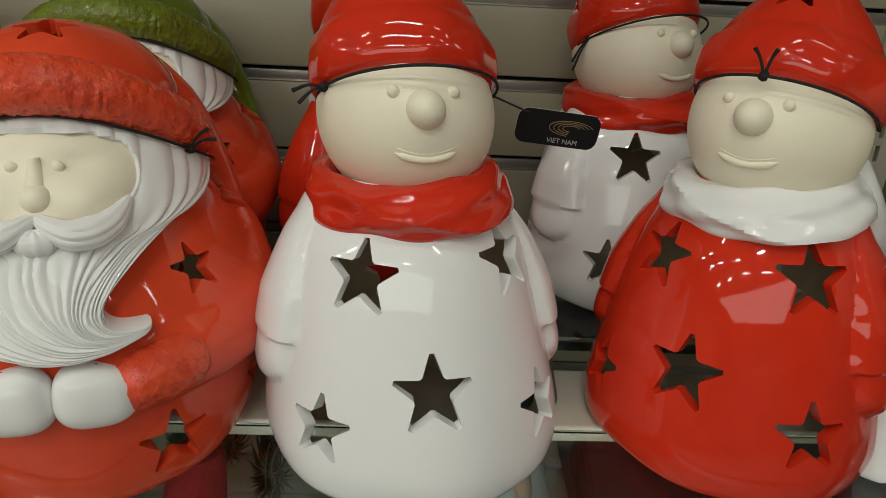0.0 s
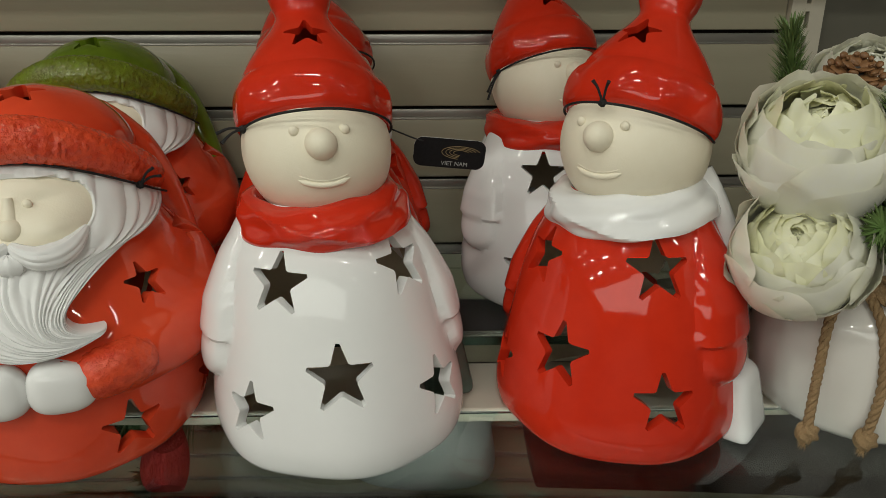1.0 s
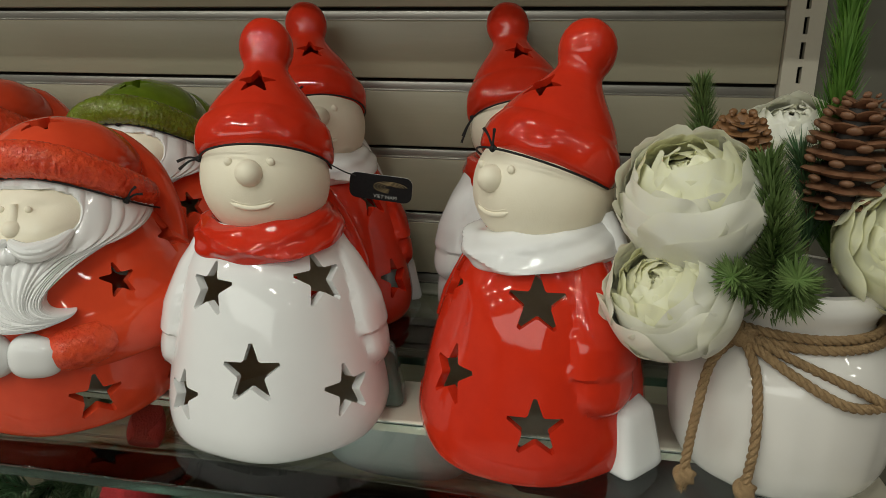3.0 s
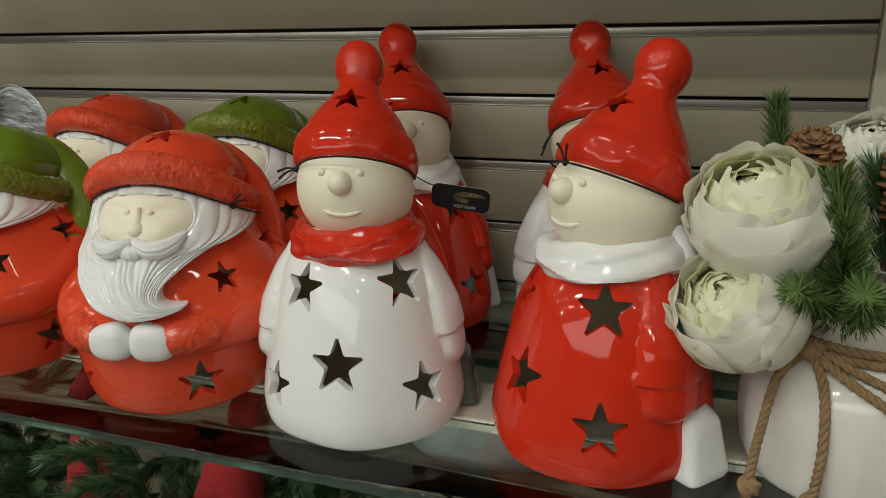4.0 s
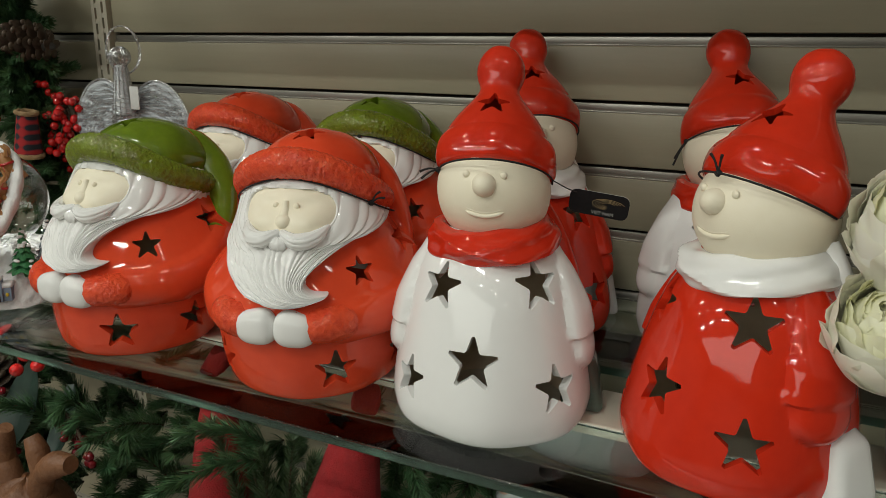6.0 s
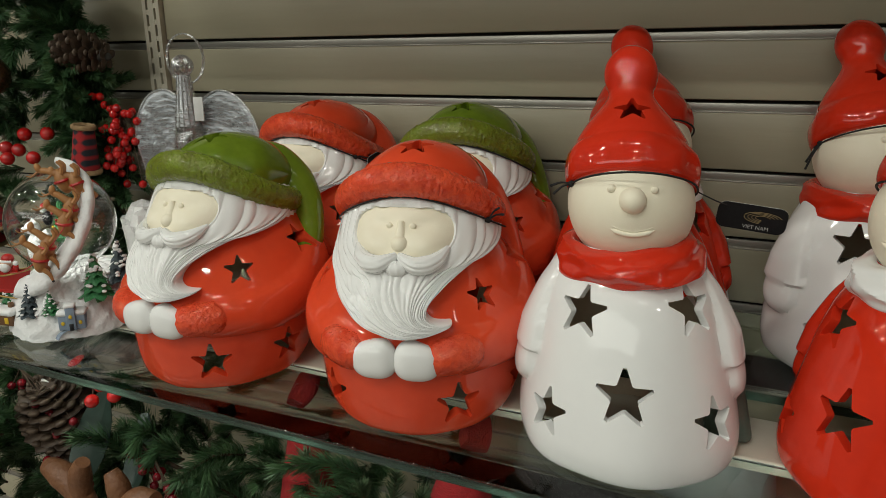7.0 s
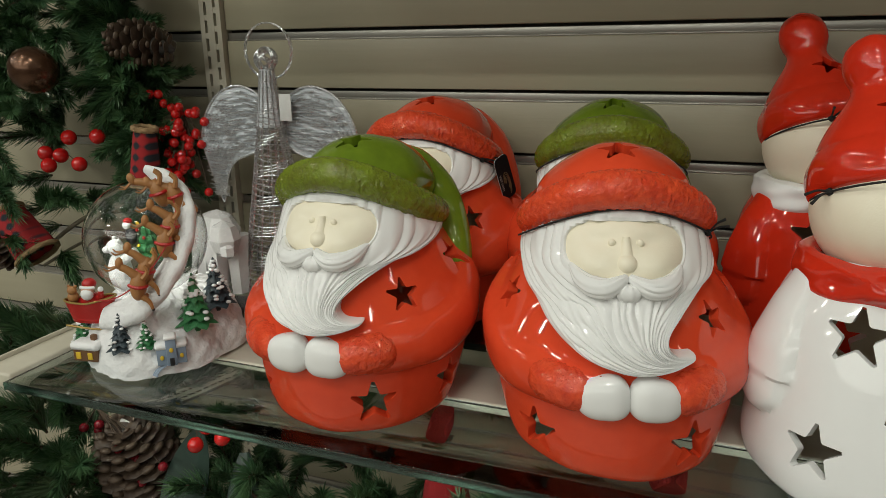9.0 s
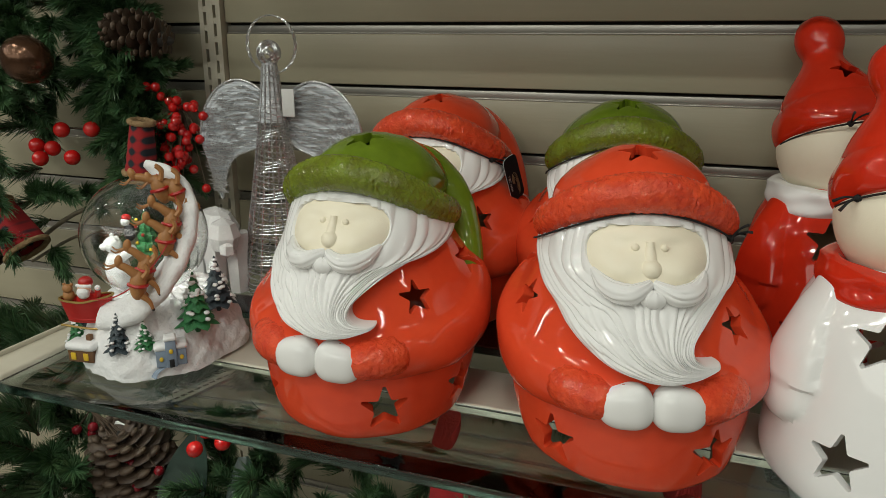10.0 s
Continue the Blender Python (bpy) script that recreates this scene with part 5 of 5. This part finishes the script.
def wing(sgn):
    top = [(0.006, 0.205), (0.020, 0.232), (0.048, 0.244), (0.078, 0.236), (0.100, 0.212), (0.110, 0.180), (0.104, 0.150), (0.094, 0.120), (0.086, 0.098)]
    low = [(0.006, 0.205), (0.010, 0.184), (0.024, 0.168), (0.044, 0.160), (0.062, 0.152), (0.072, 0.140), (0.078, 0.126), (0.082, 0.110), (0.086, 0.098)]
    s, wire = Soup(), Soup()

    def fn(u, w):
        k = w * 8
        i = min(7, int(k))
        f = k - i
        a = Vector(top[i]).lerp(Vector(top[i + 1]), f)
        b = Vector(low[i]).lerp(Vector(low[i + 1]), f)
        p = a.lerp(b, u)
        return (sgn * p.x, 0.010 + 0.0010 * math.sin(60 * u + 3 * w), p.y)
    s.grid(fn, 60, 34, 0, wrap_u=False)
    n = len(s.v)
    s.f += [tuple(n + i for i in q)[::-1] for q in list(s.f)]
    s.v += [(x, y + 0.0016, z) for x, y, z in s.v]
    s.m += [0] * len(s.m)
    w = part("wing", s, TINSEL, angel, "wing of glittering woven strands")
    edge = [(sgn * x, 0.010, z) for x, z in top] + [(sgn * x, 0.010, z) for x, z in reversed(low[:-1])]
    part("wing_wire", Soup().tube(edge, 0.0013, 0, 8, sub=5), WIRE, w)
    rng = random.Random(11 + sgn)
    for k in range(420):
        a = Vector(fn(rng.uniform(0.07, 0.93), rng.uniform(0.05, 0.93))) + Vector((0, -0.0014, 0))
        d = Vector((rng.uniform(0.005, 0.010), 0, rng.uniform(-0.0016, 0.0016)))
        wire.tube([a - d, a + Vector((0, -0.0010, 0)), a + d], 0.0005, 0, 4)
    tagged(part("tinsel", wire, WIRE, w), kind="stuff")


wing(-1)
wing(1)
part("price_card", Soup().box((0.016, -0.004, 0.205), (0.032, -0.0034, 0.236), 0, 0.0003), CARD_EDGE, angel, "blank white card")

# ---- faceted white animal ----
fa = Soup()
fa.ball((-0.004, 0, 0.066), (0.043, 0.026, 0.034), 0, nu=9, nv=6)
fa.ball((0.032, -0.004, 0.072), (0.021, 0.019, 0.022), 0, nu=7, nv=5)
fa.ball((0.046, -0.006, 0.060), (0.011, 0.010, 0.010), 0, nu=6, nv=4)
for lx, ly in ((-0.030, -0.012), (-0.026, 0.012), (0.018, -0.012), (0.022, 0.012)):
    fa.tube([(lx, ly, 0.072), (lx * 1.05, ly, 0.036), (lx * 1.1, ly, 0.0)], [0.017, 0.013, 0.0115], 0, 6)
solid("faceted_animal_ornament", fa, material("white_porcelain", (0.62, 0.61, 0.60), 0.25, scale=30), "white faceted porcelain animal behind the snow globe", "ornament", pose(-0.512, -0.150, BACK, 0, 0, -35), smooth=False)

# ---- garland on the wall beside the shelf ----
garland = thing("pine_garland", pose(0, 0, 0), "dense dark green artificial pine garland hanging on the wall", "garland")
rng = random.Random(42)
spine = [(-0.740, -0.050, 1.64), (-0.705, -0.075, 1.55), (-0.678, -0.085, 1.47), (-0.664, -0.090, 1.40), (-0.650, -0.085, 1.33), (-0.645, -0.075, 1.27), (-0.655, -0.060, 1.20), (-0.690, -0.050, 1.12)]
part("wire", Soup().tube([(-0.74, -0.002, 1.66)] + spine + [(-0.70, -0.002, 1.08)], 0.003, 0, 8, sub=4), STEM, garland)
for k in range(len(spine) - 1):
    a, b = Vector(spine[k]), Vector(spine[k + 1])
    many = 30 if k < 4 else 11
    for j in range(many):
        p = a.lerp(b, j / many)
        d = Vector((rng.uniform(-1, 0.8), rng.uniform(-0.9, 0.2), rng.uniform(-0.9, 0.5))).normalized() * rng.uniform(0.045, 0.075)
        pine_sprig([p, p + d * 0.5 + Vector((0, 0, 0.006)), p + d], 400, 0.028, 0.0013, 0.66, NEEDLE, "", 100 + 30 * k + j, garland=garland)
for k, (p, d) in enumerate((((-0.86, -0.10, 1.53), (0.12, -0.05, 0.01)), ((-0.88, -0.12, 1.44), (0.15, -0.06, -0.02)), ((-0.90, -0.14, 1.40), (0.13, -0.05, 0.03)), ((-0.90, -0.14, 1.36), (0.12, -0.06, -0.03)), ((-0.89, -0.15, 1.22), (0.09, -0.05, 0.02)),
                            ((-0.88, -0.16, 1.30), (0.09, -0.04, -0.02)), ((-0.90, -0.15, 1.50), (0.10, -0.06, 0.03)), ((-0.87, -0.13, 1.56), (0.12, -0.05, 0.03)), ((-0.89, -0.12, 1.41), (0.14, -0.03, -0.03)), ((-0.86, -0.15, 1.26), (0.07, -0.05, -0.05)))):
    p, d = Vector(p), Vector(d)
    pine_sprig([p + Vector((0, 0.10, 0)), p, p + d * 0.5 + Vector((0, 0, 0.01)), p + d], 640, 0.036, 0.0009, 0.6, NEEDLE, "", 300 + k, garland=garland)
for k in range(52):
    p = Vector((rng.uniform(-1.02, -0.74), rng.uniform(-0.16, -0.05), rng.choice((1.20, 1.26, 1.40, 1.44, 1.52, 1.56, 1.60)) + rng.uniform(-0.03, 0.03)))
    d = Vector((rng.uniform(0.02, 0.10), rng.uniform(-0.06, -0.01), rng.uniform(-0.05, 0.04)))
    pine_sprig([p, p + d * 0.5 + Vector((0, 0, 0.008)), p + d], 420, 0.034, 0.0010, 0.6, NEEDLE, "", 340 + k, garland=garland)
pine_cone(look((-0.585, -0.105, 1.478), (-0.70, -0.14, 1.50)) @ pose(0, 0, 0, 180), 0.085, 0.032, CONE, "brown pine cone hanging in the garland", 10)
pine_cone(look((-0.86, -0.16, 1.190), (-0.86, -0.22, 1.30)) @ pose(0, 0, 0, 180), 0.08, 0.034, CONE, "brown pine cone low in the garland", 10)
cl = [(-0.594 + rng.gauss(0, 0.016), -0.105 + rng.gauss(0, 0.010), 1.355 + rng.gauss(0, 0.026)) for _ in range(64)] + [(-0.60 + 0.012 * k + rng.gauss(0, 0.004), -0.105, 1.412 - 0.004 * k + rng.gauss(0, 0.004)) for k in range(-4, 5)]
berry_cluster(cl, 0.0058, BERRY, "thick cluster of glossy red berries in the garland", stem_from=(-0.600, -0.09, 1.40))
bc = [(-0.772, -0.155, 1.351), (-0.752, -0.150, 1.348), (-0.758, -0.165, 1.337), (-0.722, -0.150, 1.338), (-0.733, -0.150, 1.372), (-0.690, -0.145, 1.374)]
berry_cluster(bc, 0.0098, BERRY, "loose spray of large red berries on the wall", stem_from=(-0.80, -0.14, 1.365))
PLAID = bpy.data.materials.new("red_plaid_cloth")
n, p = nodes_of(PLAID)
tc = n.nodes.new("ShaderNodeTexCoord")
waves = []
for axis in ("X", "Z"):
    w = n.nodes.new("ShaderNodeTexWave")
    w.bands_direction, w.wave_profile = axis, "SIN"
    w.inputs["Scale"].default_value = 22
    n.links.new(tc.outputs["Object"], w.inputs["Vector"])
    waves.append(w)
mul = n.nodes.new("ShaderNodeMath")
mul.operation = "ADD"
n.links.new(waves[0].outputs["Fac"], mul.inputs[0])
n.links.new(waves[1].outputs["Fac"], mul.inputs[1])
rampn = n.nodes.new("ShaderNodeValToRGB")
rampn.color_ramp.elements[0].color = (0.010, 0.016, 0.022, 1)
rampn.color_ramp.elements[1].color = (0.30, 0.012, 0.014, 1)
rampn.color_ramp.elements[0].position, rampn.color_ramp.elements[1].position = 0.25, 0.55
half = n.nodes.new("ShaderNodeMath")
half.operation = "MULTIPLY"
half.inputs[1].default_value = 0.5
n.links.new(mul.outputs[0], half.inputs[0])
n.links.new(half.outputs[0], rampn.inputs[0])
n.links.new(rampn.outputs[0], p.inputs["Base Color"])
p.inputs["Roughness"].default_value = 0.9


def plaid_roll(at, label, h=0.062, r=0.019):
    root = thing("plaid_bow_roll", at, label, "ribbon")
    part("cloth", Soup().grid(lambda u, w: ((r - 0.006 * w) * math.sin(6.2832 * u) * (1 + 0.08 * math.sin(3 * 6.2832 * u)), -(r - 0.006 * w) * math.cos(6.2832 * u), h * w), 30, 8), PLAID, root)
    for z, rr in ((0, r), (h, r - 0.006)):
        part("jute_edge", Soup().tube([(rr * math.sin(6.2832 * j / 16), -rr * math.cos(6.2832 * j / 16), z) for j in range(17)], 0.0035, 0, 8, sub=3, twist=strand), JUTE, root)
    return root


plaid_roll(pose(-0.618, -0.148, 1.325, 0, 8, 0), "red tartan cloth roll edged with jute in the garland")
plaid_roll(pose(-0.800, -0.170, 1.215, 0, -40, 0), "red tartan cloth bow edged with jute", 0.07, 0.028)
bell = Soup()
bp = [(0.0, 0.002), (0.004, 0.014), (0.012, 0.023), (0.022, 0.0275), (0.033, 0.0275), (0.044, 0.022), (0.051, 0.012), (0.054, 0.002)]
ring_shell(bell, bp, [(0.003 + z * 0.9, max(0.001, r - 0.0025)) for z, r in bp], lambda z: (0, 0), 40)
bcut = Soup().box((-0.05, -0.003, 0.0), (0.05, 0.003, 0.022))
solid("sleigh_bell", Soup().merge(pierced(bell, bcut)), material("bronze_lacquer", (0.11, 0.055, 0.03), 0.22, metal=0.7, second=(0.05, 0.025, 0.015), scale=30, amount=0.7), "dark bronze sleigh bell with a cross slot in the garland", "bell", pose(-0.735, -0.200, 1.440, 8, 50, 10))
for k, (pp, rr) in enumerate((([(-0.86, -0.11, 1.20), (-0.74, -0.12, 1.265), (-0.62, -0.10, 1.275)], 0.0030), ([(-0.88, -0.10, 1.17), (-0.76, -0.09, 1.225), (-0.64, -0.06, 1.205)], 0.0022))):
    solid("bare_twig", Soup().tube(pp, rr, 0, 8, sub=6), material("pale_twig", (0.20, 0.17, 0.12), 0.7, second=(0.10, 0.09, 0.05), scale=40), "thin pale twig across the wall", "twig")

# ---- below the shelf ----
LOW = 0.725
FELT_RED = material("red_knit_felt", (0.30, 0.006, 0.008), 0.95, second=(0.18, 0.004, 0.005), scale=120, amount=0.7, bump=0.8, bump_scale=700)


def felt_hat(x, y, z, h, lean_x, lean_y, r, label):
    pts = [(0, 0, 0), (lean_x * 0.15, lean_y * 0.15, h * 0.3), (lean_x * 0.5, lean_y * 0.5, h * 0.65), (lean_x, lean_y, h)]
    root = thing("felt_gnome_hat", pose(x, y, z), label, "hat")
    part("cone", Soup().tube(pts, [r, r * 0.86, r * 0.6, r * 0.20], 0, 22, sub=6, twist=lambda a, k: 0.03 * math.sin(4 * a + k)), FELT_RED, root)
    part("brim", Soup().tube([(r * math.sin(6.2832 * j / 18), -r * math.cos(6.2832 * j / 18), 0.004) for j in range(19)], 0.014, 0, 12, sub=2), SNOW, root, "white plush brim")
    return root


felt_hat(0.000, -0.300, 0.86, 0.27, 0.030, 0.02, 0.062, "tall red felt gnome hat with white brim")
felt_hat(-0.170, -0.280, 0.84, 0.27, -0.010, 0.02, 0.050, "slim red felt gnome hat with white brim")
for x, y in ((0.000, -0.300), (-0.170, -0.280)):
    solid("plush_gnome_body", Soup().ball((x, y, 0.795), (0.075, 0.070, 0.072), 0, ripple=lambda a, b: 0.05 * math.sin(5 * a)), material("grey_plush", (0.18, 0.17, 0.16), 1.0, bump=1.0, bump_scale=500, sheen=0.5), "grey plush gnome body on the lower shelf", "soft toy")
sn = Soup()
sn.ball((0, 0, 0.062), (0.078, 0.078, 0.078), 0, nu=40, nv=26)
sn.ball((0, 0, 0.206), (0.072, 0.072, 0.072), 0, nu=48, nv=32)
for ex in (-0.0185, 0.0185):
    sn.ball((ex, -0.0555, 0.2475), (0.0052, 0.0042, 0.0050), 1, nu=14, nv=10)
    sn.ball((ex * 2.2, -0.0495, 0.2330), (0.0125, 0.0080, 0.0110), 2, Euler((0, 0, ex * 36)).to_matrix(), 16, 10)
sn.tube([(0, -0.064, 0.226), (0.004, -0.082, 0.226), (0.006, -0.096, 0.224)], [0.007, 0.005, 0.001], 2, 10, sub=3)
solid("frosted_snowman_lamp", sn, [material("frosted_white", (0.50, 0.54, 0.53), 0.45, second=(0.42, 0.45, 0.45), scale=12, amount=0.5), TOY_BLACK, material("orange_blush", (0.55, 0.36, 0.26), 0.6, second=(0.5, 0.42, 0.36), scale=40)], "frosted white snowman ornament under the glass shelf", "ornament", pose(0.198, -0.157, 0.802, 0, 0, 4))
solid("lower_riser", Soup().box((0.10, -0.26, LOW), (0.285, -0.06, 0.786), 0, 0.003), STEEL, "cream display block on the lower shelf", "display block")
for k, (bx, bz) in enumerate(((0.37, 1.058), (0.44, 1.058), (0.51, 1.058), (0.58, 1.058))):
    solid("glass_bauble", Soup().ball((bx, -0.33, bz), (0.032, 0.032, 0.032), 0, nu=32, nv=20).tube([(bx, -0.33, bz + 0.030), (bx, -0.33, bz + 0.040)], 0.006, 1, 10), [material("pearl_bauble", (0.50, 0.46, 0.42), 0.15, metal=0.4, second=(0.36, 0.30, 0.27), scale=20), TOY_GOLD], "pearly bauble with a gold cap in a box", "bauble")
solid("bauble_box", Soup().box((0.300, -0.395, LOW), (0.690, -0.060, 1.028), 0, 0.004), material("dark_carton", (0.014, 0.010, 0.010), 0.6, second=(0.03, 0.012, 0.012), scale=12), "dark carton of baubles on the lower shelf", "box")
low_garland = thing("pine_garland", pose(0, 0, 0), "tangled dark artificial pine branches heaped under the glass shelf", "garland")
part("wire", Soup().tube([(-0.80, -0.002, 1.06), (-0.70, -0.20, 1.0), (-0.5, -0.2, 0.93), (-0.2, -0.2, 0.90), (0.1, -0.2, 0.88), (0.14, -0.15, LOW)], 0.003, 0, 8, sub=5), STEM, low_garland)
for k in range(110):
    x = rng.uniform(-0.62, 0.17)
    p = Vector((x, rng.uniform(-0.30, -0.06), rng.uniform(0.78, 1.06)))
    d = Vector((rng.uniform(-0.06, 0.06), rng.uniform(-0.11, -0.03), rng.uniform(-0.03, 0.10)))
    pine_sprig([p, p + d * 0.5 + Vector((0, 0, 0.012)), p + d], 330, 0.034, 0.0010, 0.62, NEEDLE, "", 500 + k, garland=low_garland)
for k in range(150):
    p = Vector((rng.uniform(-0.92, -0.56), rng.uniform(-0.42, -0.08), rng.uniform(0.80, 1.13)))
    d = Vector((rng.uniform(-0.07, 0.07), rng.uniform(-0.10, -0.02), rng.uniform(-0.05, 0.08)))
    pine_sprig([p, p + d * 0.5 + Vector((0, 0, 0.012)), p + d], 360, 0.036, 0.0010, 0.6, NEEDLE_GREY if k % 3 == 0 else NEEDLE, "", 600 + k, garland=low_garland)
for k in range(5):
    p = Vector((-0.125 + 0.022 * k, -0.29 + 0.01 * (k % 2), 0.92))
    pine_sprig([p, p + Vector((0.0, -0.01, 0.08)), p + Vector((0.012 * (k - 2), -0.015, 0.16 - 0.01 * (k % 3)))], 620, 0.026, 0.0009, 0.7, NEEDLE_GREY, "", 700 + k, garland=low_garland)
pine_cone(pose(-0.520, -0.290, 0.985, 20, 0, 0), 0.115, 0.048, CONE, "large brown pine cone hanging under the shelf", 13)
LEAF = material("dark_leaf", (0.018, 0.035, 0.028), 0.4, second=(0.03, 0.055, 0.04), scale=20, amount=0.7)


def leaf(at, ln, wd, label):
    s = Soup()
    s.grid(lambda u, w: ((u - 0.5) * wd * math.sin(math.pi * min(1, 0.05 + 0.95 * w)) ** 0.7, 0.010 * abs(u - 0.5) + 0.02 * w * w, ln * w), 9, 14, wrap_u=False)
    n = len(s.v)
    s.f += [tuple(n + i for i in q)[::-1] for q in list(s.f)]
    s.v += [(x, y + 0.0008, z) for x, y, z in s.v]
    s.m += [0] * len(s.m)
    return solid("artificial_leaf", s, LEAF, label, "leaf", at)


leaf(pose(-0.440, -0.300, 1.090, 165, 10, 0), 0.13, 0.052, "large dark green artificial leaf under the shelf")
leaf(pose(-0.400, -0.280, 1.060, 150, -20, 0), 0.11, 0.045, "dark green artificial leaf under the shelf")
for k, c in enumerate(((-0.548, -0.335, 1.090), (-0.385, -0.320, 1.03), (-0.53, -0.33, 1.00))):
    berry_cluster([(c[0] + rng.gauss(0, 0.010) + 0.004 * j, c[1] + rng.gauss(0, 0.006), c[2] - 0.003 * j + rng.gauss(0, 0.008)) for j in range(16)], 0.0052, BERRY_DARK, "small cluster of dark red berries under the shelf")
berry_cluster([(-0.410, -0.345, 1.105), (-0.398, -0.340, 1.125), (-0.385, -0.335, 1.112), (-0.425, -0.330, 1.130)], 0.008, BERRY, "few bright red berries under the glass")
solid("price_card", Soup().box((-0.010, -0.0005, -0.022), (0.010, 0.0005, 0.022), 0, 0.0004), CARD_EDGE, "small blank white card among the branches", "card", pose(-0.528, -0.325, 1.076, -10, 28, 15))
BROWN_FUR = material("brown_faux_leather", (0.20, 0.085, 0.035), 0.55, second=(0.10, 0.04, 0.018), scale=40, amount=0.7, bump=0.8, bump_scale=160)
rd = thing("plush_reindeer", pose(-0.385, -0.370, 0.83), "plush reindeer with brown antlers and tartan scarf", "soft toy")
part("head", Soup().ball((0, 0, 0.09), (0.055, 0.05, 0.06), 0, ripple=lambda a, b: 0.03 * math.sin(5 * a)).ball((0, -0.04, 0.075), (0.032, 0.035, 0.028)), BROWN_FUR, rd)
for sgn in (-1, 1):
    part("antler", Soup().tube([(0.022 * sgn, 0, 0.135), (0.034 * sgn, 0, 0.165), (0.060 * sgn, 0, 0.185), (0.085 * sgn, 0, 0.192)], [0.014, 0.014, 0.016, 0.010], 0, 14, sub=4).tube([(0.034 * sgn, 0, 0.165), (0.030 * sgn, 0, 0.195), (0.022 * sgn, 0, 0.212)], [0.013, 0.013, 0.008], 0, 12, sub=4), BROWN_FUR, rd, "stuffed brown antler")
part("scarf", Soup().tube([(0.06 * math.sin(6.2832 * j / 16), -0.055 * math.cos(6.2832 * j / 16), 0.03) for j in range(17)], 0.022, 0, 14, sub=2), PLAID, rd, "red tartan scarf")
part("body", Soup().ball((0, 0.01, -0.035), (0.07, 0.06, 0.07)), BROWN_FUR, rd)
